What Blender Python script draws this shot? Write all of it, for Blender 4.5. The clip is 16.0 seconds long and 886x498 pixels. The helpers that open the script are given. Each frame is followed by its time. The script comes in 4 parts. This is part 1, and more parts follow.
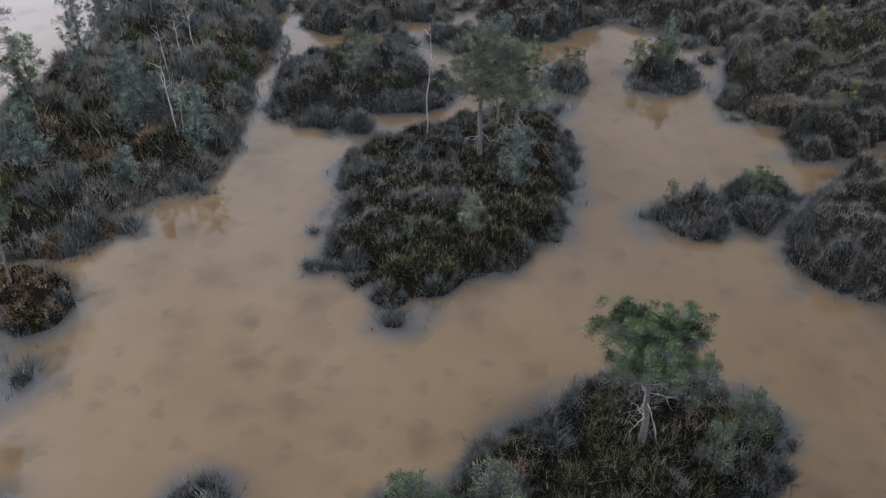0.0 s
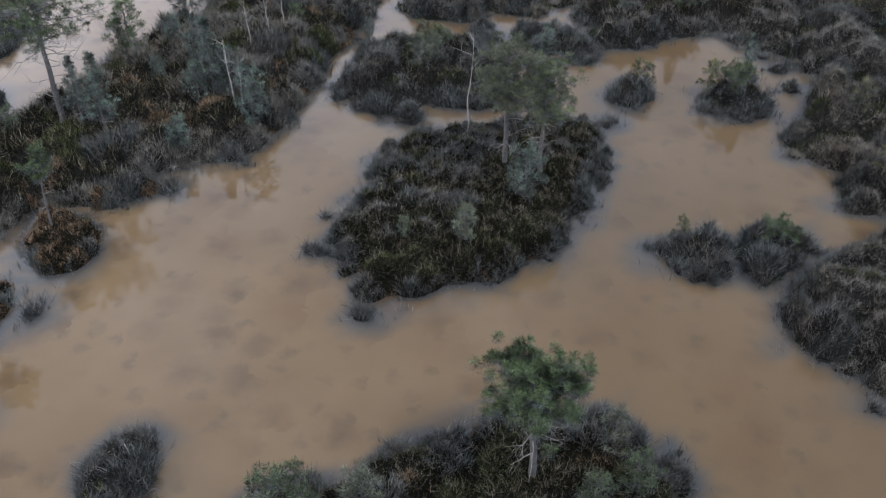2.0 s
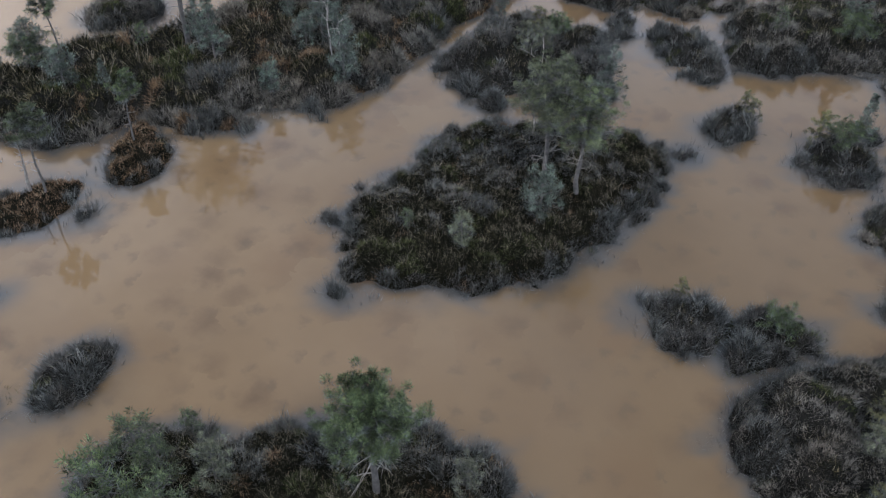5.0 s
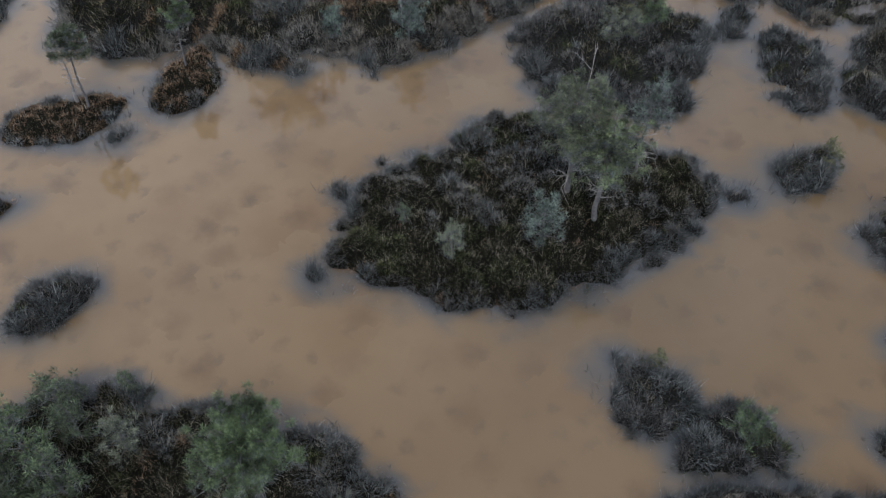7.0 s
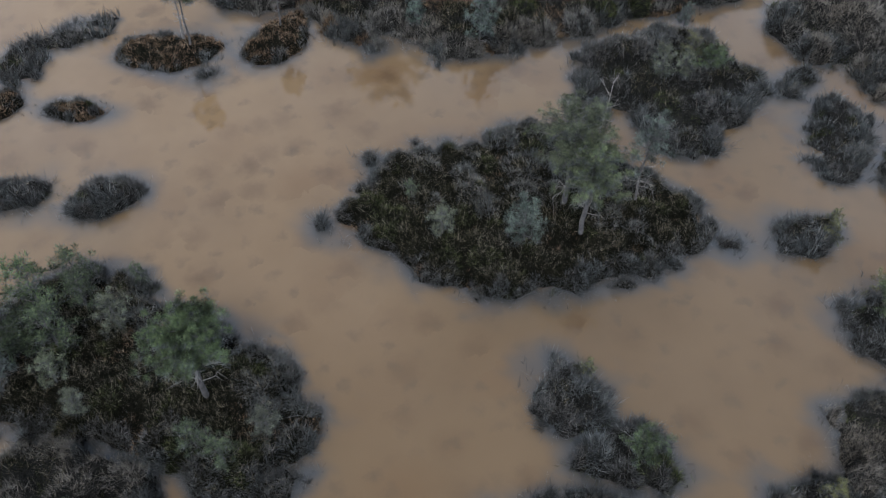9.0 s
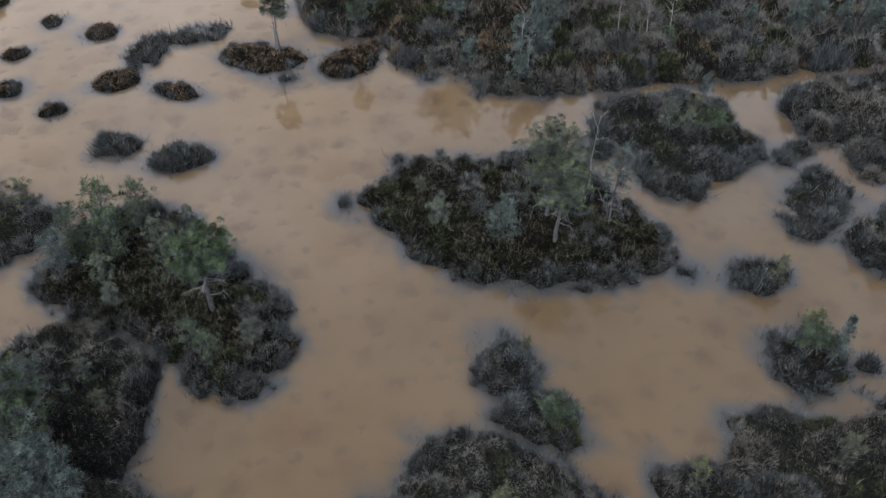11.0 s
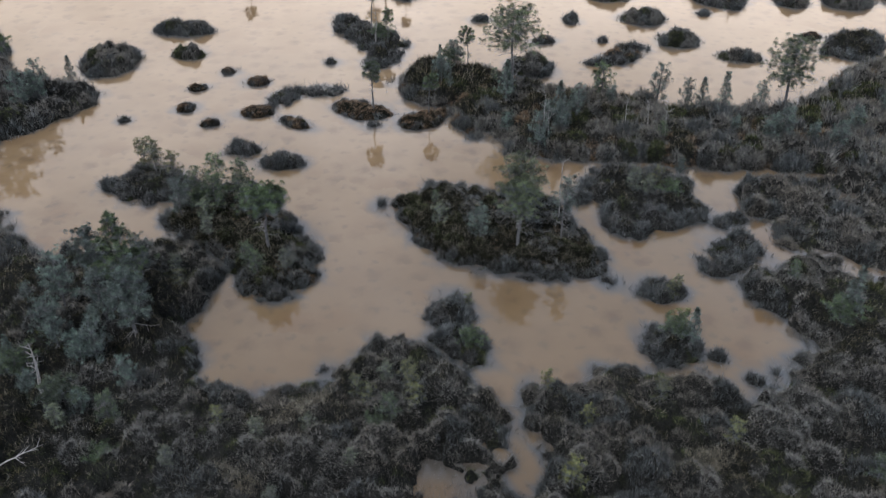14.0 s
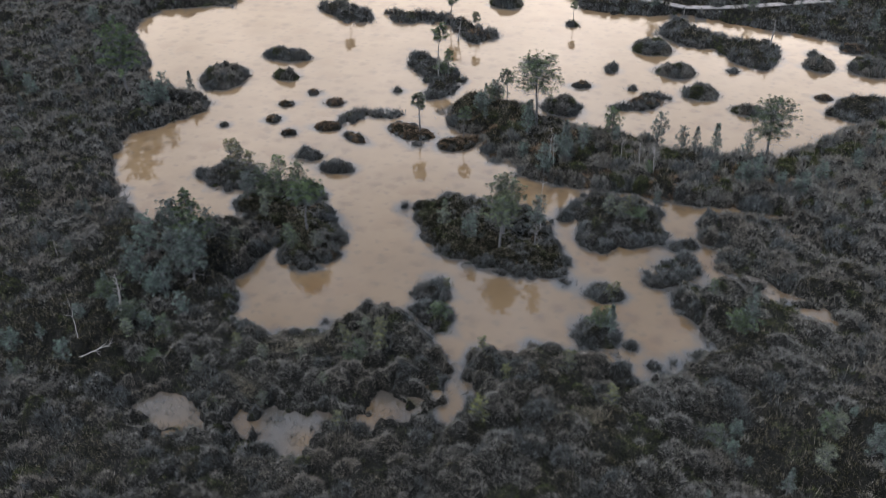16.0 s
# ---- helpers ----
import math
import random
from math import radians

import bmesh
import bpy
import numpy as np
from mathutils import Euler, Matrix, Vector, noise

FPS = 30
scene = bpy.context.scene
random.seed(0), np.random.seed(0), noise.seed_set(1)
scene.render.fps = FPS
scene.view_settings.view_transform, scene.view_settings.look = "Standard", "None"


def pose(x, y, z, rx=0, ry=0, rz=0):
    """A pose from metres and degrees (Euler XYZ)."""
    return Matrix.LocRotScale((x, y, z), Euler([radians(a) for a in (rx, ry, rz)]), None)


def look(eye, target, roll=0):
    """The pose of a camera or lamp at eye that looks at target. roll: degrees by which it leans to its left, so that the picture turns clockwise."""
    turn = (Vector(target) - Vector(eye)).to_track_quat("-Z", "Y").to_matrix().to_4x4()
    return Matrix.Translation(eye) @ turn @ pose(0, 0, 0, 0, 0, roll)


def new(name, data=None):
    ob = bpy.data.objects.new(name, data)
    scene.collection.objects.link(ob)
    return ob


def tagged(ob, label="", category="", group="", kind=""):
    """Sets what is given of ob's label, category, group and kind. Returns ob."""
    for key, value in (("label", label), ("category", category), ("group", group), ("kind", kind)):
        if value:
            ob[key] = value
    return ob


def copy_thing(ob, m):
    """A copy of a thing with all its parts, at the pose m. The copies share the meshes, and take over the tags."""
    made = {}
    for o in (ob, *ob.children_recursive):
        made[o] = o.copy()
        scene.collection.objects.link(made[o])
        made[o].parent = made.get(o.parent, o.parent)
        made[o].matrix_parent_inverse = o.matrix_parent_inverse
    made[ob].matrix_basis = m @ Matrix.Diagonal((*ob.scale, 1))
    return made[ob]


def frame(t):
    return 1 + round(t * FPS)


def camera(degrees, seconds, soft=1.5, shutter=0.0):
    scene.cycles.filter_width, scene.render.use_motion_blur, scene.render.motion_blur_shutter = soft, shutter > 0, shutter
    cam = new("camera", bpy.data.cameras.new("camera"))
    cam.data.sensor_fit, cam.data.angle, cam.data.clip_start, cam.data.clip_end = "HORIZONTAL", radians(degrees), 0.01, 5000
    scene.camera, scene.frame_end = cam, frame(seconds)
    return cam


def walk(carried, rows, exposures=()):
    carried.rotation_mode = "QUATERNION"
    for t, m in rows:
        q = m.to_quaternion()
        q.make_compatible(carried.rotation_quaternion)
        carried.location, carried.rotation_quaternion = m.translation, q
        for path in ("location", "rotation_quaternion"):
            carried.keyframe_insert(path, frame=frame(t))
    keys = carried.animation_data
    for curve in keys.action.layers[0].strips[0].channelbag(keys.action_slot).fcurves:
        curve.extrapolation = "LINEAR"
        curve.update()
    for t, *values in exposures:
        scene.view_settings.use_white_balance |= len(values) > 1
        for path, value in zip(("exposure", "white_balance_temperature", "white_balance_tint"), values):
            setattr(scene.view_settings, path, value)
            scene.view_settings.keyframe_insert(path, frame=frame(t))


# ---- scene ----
cam = camera(51.7, 16.0, soft=1.3)
METRES, EYE, TILT, LEAN, TURN = 100.0, 22.4, -35.0, 0.0, 0.0
ROWS = [
    (0.0, 0.0, 0.0, 0.0, 0.0, 0.0, 0.0),
    (0.5, 0.0198, -0.003, 0.0049, 2.81, -0.65, -1.99),
    (1.0, 0.04, -0.0051, 0.0106, 5.67, -1.42, -4.01),
    (1.5, 0.0601, -0.006, 0.0173, 8.59, -2.32, -6.06),
    (2.0, 0.0802, -0.006, 0.0249, 11.59, -3.36, -8.07),
    (2.5, 0.1001, -0.0053, 0.0328, 14.6, -4.48, -10.09),
    (3.0, 0.1184, -0.0036, 0.0412, 17.5, -5.65, -11.97),
    (3.5, 0.1375, -0.0005, 0.0508, 20.65, -7.01, -13.97),
    (4.0, 0.1556, 0.0044, 0.0621, 23.9, -8.64, -15.93),
    (4.5, 0.1717, 0.0121, 0.075, 27.25, -10.58, -17.85),
    (7.0, 0.2048, 0.0873, 0.1727, 47.12, -28.24, -27.17),
    (7.5, 0.2188, 0.0961, 0.1872, 51.88, -31.06, -28.88),
    (8.0, 0.2374, 0.1035, 0.2011, 56.87, -33.63, -30.4),
    (8.5, 0.2547, 0.1102, 0.2135, 61.31, -35.71, -31.58),
    (9.0, 0.2735, 0.1172, 0.225, 65.56, -37.39, -32.55),
    (11.5, 0.4118, 0.1535, 0.2847, 83.75, -40.14, -34.86),
    (12.0, 0.4469, 0.1631, 0.2998, 86.88, -40.17, -34.98),
    (12.5, 0.4834, 0.1743, 0.3167, 89.92, -40.24, -35.04),
    (13.0, 0.521, 0.1876, 0.3351, 92.86, -40.3, -34.99),
    (13.5, 0.5558, 0.2017, 0.3543, 95.56, -40.49, -34.86),
    (14.0, 0.5933, 0.2178, 0.379, 98.42, -40.95, -34.65),
    (14.5, 0.6308, 0.2348, 0.4094, 101.39, -41.77, -34.37),
    (15.0, 0.6676, 0.2537, 0.4457, 104.45, -42.89, -33.99),
    (15.5, 0.7004, 0.2735, 0.4872, 107.56, -44.36, -33.49),
    (16.0, 0.7266, 0.294, 0.5313, 110.64, -46.05, -32.92),
]
walk(cam, [(t, pose(0, 0, EYE, TILT, LEAN, TURN) @ pose(METRES * x, METRES * y, METRES * z, 90 + pitch, roll, yaw)) for t, x, y, z, yaw, pitch, roll in ROWS], [(0.0, 0.0), (13.0, 0.0), (16.0, 0.1)])


# ---- world, sun ----
WEST = Vector((-0.95, 0.3, 0.0)).normalized()
SUN_AZIMUTH, SUN_HEIGHT = radians(335), radians(56)

world = bpy.data.worlds.new("overcast evening")
scene.world = world
world.use_nodes = True
wn, wl = world.node_tree.nodes, world.node_tree.links
wn.clear()


def wnode(kind, **values):
    n = wn.new(kind)
    for k, v in values.items():
        n.inputs[k].default_value = v
    return n


sky = wn.new("ShaderNodeTexSky")
sky.sky_type, sky.sun_disc = "NISHITA", False
sky.sun_elevation, sky.sun_rotation = SUN_HEIGHT, radians(90) - SUN_AZIMUTH
clear = wn.new("ShaderNodeBackground")
clear.inputs["Strength"].default_value = 0.05
wl.new(sky.outputs["Color"], clear.inputs["Color"])
coord = wn.new("ShaderNodeTexCoord")
apart = wn.new("ShaderNodeSeparateXYZ")
wl.new(coord.outputs["Generated"], apart.inputs[0])
toward = wn.new("ShaderNodeVectorMath")
toward.operation = "DOT_PRODUCT"
toward.inputs[1].default_value = WEST
wl.new(coord.outputs["Generated"], toward.inputs[0])


def spread(source, from_low, from_high, low, high, smooth=True):
    n = wn.new("ShaderNodeMapRange")
    n.interpolation_type = "SMOOTHSTEP" if smooth else "LINEAR"
    for key, value in (("From Min", from_low), ("From Max", from_high), ("To Min", low), ("To Max", high)):
        n.inputs[key].default_value = value
    wl.new(source, n.inputs["Value"])
    return n.outputs["Result"]


def times(a, b):
    n = wn.new("ShaderNodeMath")
    n.operation = "MULTIPLY"
    wl.new(a, n.inputs[0])
    wl.new(b, n.inputs[1])
    return n.outputs[0]


def blend(factor, a, b):
    n = wn.new("ShaderNodeMix")
    n.data_type = "RGBA"
    wl.new(factor, n.inputs["Factor"])
    for key, value in (("A", a), ("B", b)):
        if isinstance(value, tuple):
            n.inputs[key].default_value = (*value, 1)
        else:
            wl.new(value, n.inputs[key])
    return n.outputs["Result"]


cloud = wn.new("ShaderNodeTexNoise")
cloud.inputs["Scale"].default_value, cloud.inputs["Detail"].default_value = 2.6, 5.0
wl.new(coord.outputs["Generated"], cloud.inputs["Vector"])
clouds = spread(cloud.outputs["Fac"], 0.3, 0.7, 0.62, 1.38)
LOW_SKY, HIGH_SKY, WEST_GLOW, EAST_DIM = 2.3, 0.85, 0.85, 0.62
by_height = spread(apart.outputs["Z"], 0.55, 0.95, LOW_SKY, HIGH_SKY)
low_band = spread(apart.outputs["Z"], 0.62, 0.2, 0.0, 1.0)
westward = spread(toward.outputs["Value"], -0.15, 1.0, 0.0, 1.0, False)
glow = wn.new("ShaderNodeMath")
glow.operation = "MULTIPLY_ADD"
glow.inputs[2].default_value = 1.0
wl.new(times(low_band, westward), glow.inputs[0])
glow.inputs[1].default_value = WEST_GLOW
east = spread(toward.outputs["Value"], -0.1, 0.9, EAST_DIM, 1.12)
sunset = wn.new("ShaderNodeVectorMath")
sunset.operation = "DOT_PRODUCT"
sunset.inputs[1].default_value = Vector((-0.98, -0.2, 0.0)).normalized()
wl.new(coord.outputs["Generated"], sunset.inputs[0])
low_tone = blend(spread(sunset.outputs["Value"], 0.3, 0.85, 0.0, 1.0), (0.86, 0.88, 1.04), (1.0, 0.84, 0.715))
tone = blend(spread(apart.outputs["Z"], 0.22, 0.78, 0.0, 1.0), low_tone, (0.69, 0.81, 1.05))
# the cloud is heavier to the north
north = wn.new("ShaderNodeVectorMath")
north.operation = "DOT_PRODUCT"
north.inputs[1].default_value = Vector((0.6, 0.8, 0.0)).normalized()
wl.new(coord.outputs["Generated"], north.inputs[0])
heavy = spread(north.outputs["Value"], 0.15, 0.8, 1.0, 0.5)
overcast = wn.new("ShaderNodeBackground")
wl.new(tone, overcast.inputs["Color"])
wl.new(times(times(times(times(by_height, glow.outputs[0]), east), clouds), heavy), overcast.inputs["Strength"])
both = wn.new("ShaderNodeAddShader")
wl.new(clear.outputs[0], both.inputs[0])
wl.new(overcast.outputs[0], both.inputs[1])
world_out = wn.new("ShaderNodeOutputWorld")
wl.new(both.outputs[0], world_out.inputs["Surface"])

lamp = bpy.data.lights.new("veiled_sun", "SUN")
lamp.energy, lamp.angle, lamp.color = 1.75, radians(20), (1.0, 0.98, 0.96)
sun = new("veiled_sun", lamp)
sun.matrix_world = look(Vector((math.cos(SUN_AZIMUTH) * math.cos(SUN_HEIGHT), math.sin(SUN_AZIMUTH) * math.cos(SUN_HEIGHT), math.sin(SUN_HEIGHT))) * 200, (0, 0, 0))


# ---- materials ----
def material(name, rough=0.8, spec=0.3):
    m = bpy.data.materials.new(name)
    m.use_nodes = True
    bsdf = m.node_tree.nodes["Principled BSDF"]
    bsdf.inputs["Roughness"].default_value = rough
    bsdf.inputs["Specular IOR Level"].default_value = spec
    return m, m.node_tree.nodes, m.node_tree.links, bsdf


def ramp(nodes, stops):
    r = nodes.new("ShaderNodeValToRGB")
    while len(r.color_ramp.elements) < len(stops):
        r.color_ramp.elements.new(0.5)
    for e, (at, c) in zip(r.color_ramp.elements, stops):
        e.position, e.color = at, (*c, 1)
    return r


def noise_node(nodes, links, scale, detail=3.0, rough=0.5, source="Object"):
    c = nodes.new("ShaderNodeTexCoord")
    n = nodes.new("ShaderNodeTexNoise")
    n.inputs["Scale"].default_value, n.inputs["Detail"].default_value, n.inputs["Roughness"].default_value = scale, detail, rough
    links.new(c.outputs[source], n.inputs["Vector"])
    return n


def plant_material(name, stops, patch, patch_colour, rough=0.75, gloss=0.04):
    """Stems and leaves that each take their own tint, in drifts of a second tint some metres wide."""
    m, nodes, links, bsdf = material(name, rough, gloss)
    geo = nodes.new("ShaderNodeNewGeometry")
    r = ramp(nodes, stops)
    links.new(geo.outputs["Random Per Island"], r.inputs["Fac"])
    n = noise_node(nodes, links, patch, 4.0, 0.6)
    lift = nodes.new("ShaderNodeMapRange")
    lift.inputs["From Min"].default_value, lift.inputs["From Max"].default_value = 0.42, 0.66
    lift.inputs["To Max"].default_value = 0.75
    links.new(n.outputs["Fac"], lift.inputs["Value"])
    tint = nodes.new("ShaderNodeMix")
    tint.data_type, tint.blend_type = "RGBA", "MULTIPLY"
    tint.inputs["B"].default_value = (*patch_colour, 1)
    links.new(lift.outputs["Result"], tint.inputs["Factor"])
    links.new(r.outputs["Color"], tint.inputs["A"])
    # each tuft is paler or darker than its neighbour
    tuft = noise_node(nodes, links, 1.9, 3.0, 0.65)
    span = nodes.new("ShaderNodeMapRange")
    span.inputs["From Min"].default_value, span.inputs["From Max"].default_value = 0.32, 0.68
    span.inputs["To Min"].default_value, span.inputs["To Max"].default_value = 0.42, 1.6
    links.new(tuft.outputs["Fac"], span.inputs["Value"])
    shift = nodes.new("ShaderNodeHueSaturation")
    links.new(span.outputs["Result"], shift.inputs["Value"])
    links.new(tint.outputs["Result"], shift.inputs["Color"])
    links.new(shift.outputs["Color"], bsdf.inputs["Base Color"])
    return m


SEDGE = plant_material("grey dry sedge", [(0.0, (0.016, 0.02, 0.021)), (0.5, (0.06, 0.069, 0.071)), (0.85, (0.115, 0.126, 0.125)), (1.0, (0.22, 0.23, 0.22))], 0.35, (0.86, 0.82, 0.8), 0.55, 0.35)
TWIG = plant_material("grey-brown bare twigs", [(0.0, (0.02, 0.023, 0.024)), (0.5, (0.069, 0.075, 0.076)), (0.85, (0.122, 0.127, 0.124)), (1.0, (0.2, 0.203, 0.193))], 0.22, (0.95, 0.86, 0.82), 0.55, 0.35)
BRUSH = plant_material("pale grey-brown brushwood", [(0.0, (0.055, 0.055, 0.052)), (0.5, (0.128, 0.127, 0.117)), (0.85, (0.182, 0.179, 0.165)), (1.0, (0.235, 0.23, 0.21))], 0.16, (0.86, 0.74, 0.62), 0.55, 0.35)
HEATH = plant_material("dark heather", [(0.0, (0.0035, 0.0045, 0.003)), (0.5, (0.013, 0.0145, 0.009)), (0.8, (0.042, 0.042, 0.028)), (1.0, (0.19, 0.165, 0.12))], 0.5, (0.9, 0.9, 0.65))
MOSS = plant_material("olive-green crowberry and moss", [(0.0, (0.01, 0.014, 0.006)), (0.5, (0.036, 0.045, 0.02)), (1.0, (0.105, 0.115, 0.055))], 0.6, (0.8, 0.8, 0.65))
STRAW = plant_material("pale straw", [(0.0, (0.1, 0.09, 0.067)), (0.5, (0.18, 0.165, 0.13)), (1.0, (0.31, 0.29, 0.235))], 0.5, (0.8, 0.75, 0.7))
RUST = plant_material("rusty peat moss and heather", [(0.0, (0.045, 0.031, 0.02)), (0.5, (0.135, 0.094, 0.062)), (0.85, (0.22, 0.155, 0.106)), (1.0, (0.31, 0.235, 0.17))], 0.8, (0.7, 0.68, 0.55))


def needle_material(name, dark, light):
    m, nodes, links, bsdf = material(name, 0.7, 0.1)
    geo = nodes.new("ShaderNodeNewGeometry")
    info = nodes.new("ShaderNodeObjectInfo")
    r = ramp(nodes, [(0.0, dark), (1.0, light)])
    links.new(geo.outputs["Random Per Island"], r.inputs["Fac"])
    shift = nodes.new("ShaderNodeHueSaturation")
    span = nodes.new("ShaderNodeMapRange")
    span.inputs["To Min"].default_value, span.inputs["To Max"].default_value = 0.8, 1.2
    links.new(info.outputs["Random"], span.inputs["Value"])
    links.new(span.outputs["Result"], shift.inputs["Value"])
    links.new(span.outputs["Result"], shift.inputs["Saturation"])
    links.new(r.outputs["Color"], shift.inputs["Color"])
    # sprays differ in tone from clump to clump
    mottle = noise_node(nodes, links, 1.6, 2.0, 0.6)
    lift = nodes.new("ShaderNodeMapRange")
    lift.inputs["From Min"].default_value, lift.inputs["From Max"].default_value = 0.35, 0.65
    lift.inputs["To Min"].default_value, lift.inputs["To Max"].default_value = 0.28, 1.72
    links.new(mottle.outputs["Fac"], lift.inputs["Value"])
    sprays = nodes.new("ShaderNodeHueSaturation")
    links.new(lift.outputs["Result"], sprays.inputs["Value"])
    links.new(shift.outputs["Color"], sprays.inputs["Color"])
    links.new(sprays.outputs["Color"], bsdf.inputs["Base Color"])
    return m


PINE = needle_material("green pine needles", (0.024, 0.038, 0.027), (0.125, 0.16, 0.086))
LIGHT = needle_material("light green pine needles", (0.042, 0.06, 0.04), (0.165, 0.195, 0.105))
SHADE_TWIGS = needle_material("blue-grey bare twigs with crown shade in the tint", (0.042, 0.05, 0.052), (0.14, 0.155, 0.156))
BLUE = needle_material("blue-grey young pine needles", (0.04, 0.058, 0.052), (0.15, 0.185, 0.157))
PALE = needle_material("pale grey-green lichened needles", (0.055, 0.07, 0.05), (0.2, 0.215, 0.155))
OLIVE = needle_material("yellowing olive leaves", (0.065, 0.072, 0.036), (0.155, 0.158, 0.085))


def bark_material(name, low, high, scale):
    m, nodes, links, bsdf = material(name, 0.85, 0.2)
    n = noise_node(nodes, links, scale, 5.0, 0.65)
    r = ramp(nodes, [(0.35, low), (0.65, high)])
    links.new(n.outputs["Fac"], r.inputs["Fac"])
    links.new(r.outputs["Color"], bsdf.inputs["Base Color"])
    b = nodes.new("ShaderNodeBump")
    b.inputs["Strength"].default_value, b.inputs["Distance"].default_value = 0.6, 0.03
    links.new(n.outputs["Fac"], b.inputs["Height"])
    links.new(b.outputs["Normal"], bsdf.inputs["Normal"])
    return m


BARK = bark_material("grey pine bark", (0.062, 0.063, 0.064), (0.14, 0.139, 0.138), 6.0)
GREYWOOD = bark_material("weathered grey dead wood", (0.14, 0.138, 0.134), (0.3, 0.29, 0.275), 9.0)
BIRCH = bark_material("white birch bark", (0.16, 0.155, 0.15), (0.42, 0.41, 0.395), 4.0)
PLANK = bark_material("pale weathered boards", (0.196, 0.1848, 0.1736), (0.336, 0.3192, 0.3024), 3.0)


def turf_material(name, stops, pale):
    """A mat of heather, moss and dead leaves over peat, flecked with pale stems."""
    m, nodes, links, bsdf = material(name, 0.95, 0.02)
    n = noise_node(nodes, links, 1.1, 6.0, 0.7)
    r = ramp(nodes, stops)
    links.new(n.outputs["Fac"], r.inputs["Fac"])
    fleck = noise_node(nodes, links, 16.0, 3.0, 0.7)
    spread = nodes.new("ShaderNodeMapRange")
    spread.inputs["From Min"].default_value, spread.inputs["From Max"].default_value = 0.5, 0.75
    links.new(fleck.outputs["Fac"], spread.inputs["Value"])
    mixed = nodes.new("ShaderNodeMix")
    mixed.data_type = "RGBA"
    mixed.inputs["B"].default_value = (*pale, 1)
    links.new(spread.outputs["Result"], mixed.inputs["Factor"])
    links.new(r.outputs["Color"], mixed.inputs["A"])
    links.new(mixed.outputs["Result"], bsdf.inputs["Base Color"])
    b = nodes.new("ShaderNodeBump")
    b.inputs["Strength"].default_value, b.inputs["Distance"].default_value = 1.0, 0.2
    links.new(fleck.outputs["Fac"], b.inputs["Height"])
    links.new(b.outputs["Normal"], bsdf.inputs["Normal"])
    return m


PEAT = turf_material("dark turf of heather and dead leaves", [(0.3, (0.004, 0.0043, 0.0033)), (0.5, (0.008, 0.0082, 0.0058)), (0.72, (0.018, 0.0165, 0.012))], (0.03, 0.028, 0.022))
SCRUB = turf_material("tangle of grey-brown twigs", [(0.3, (0.005, 0.0052, 0.0048)), (0.5, (0.015, 0.0152, 0.0142)), (0.72, (0.038, 0.0375, 0.034))], (0.07, 0.069, 0.063))


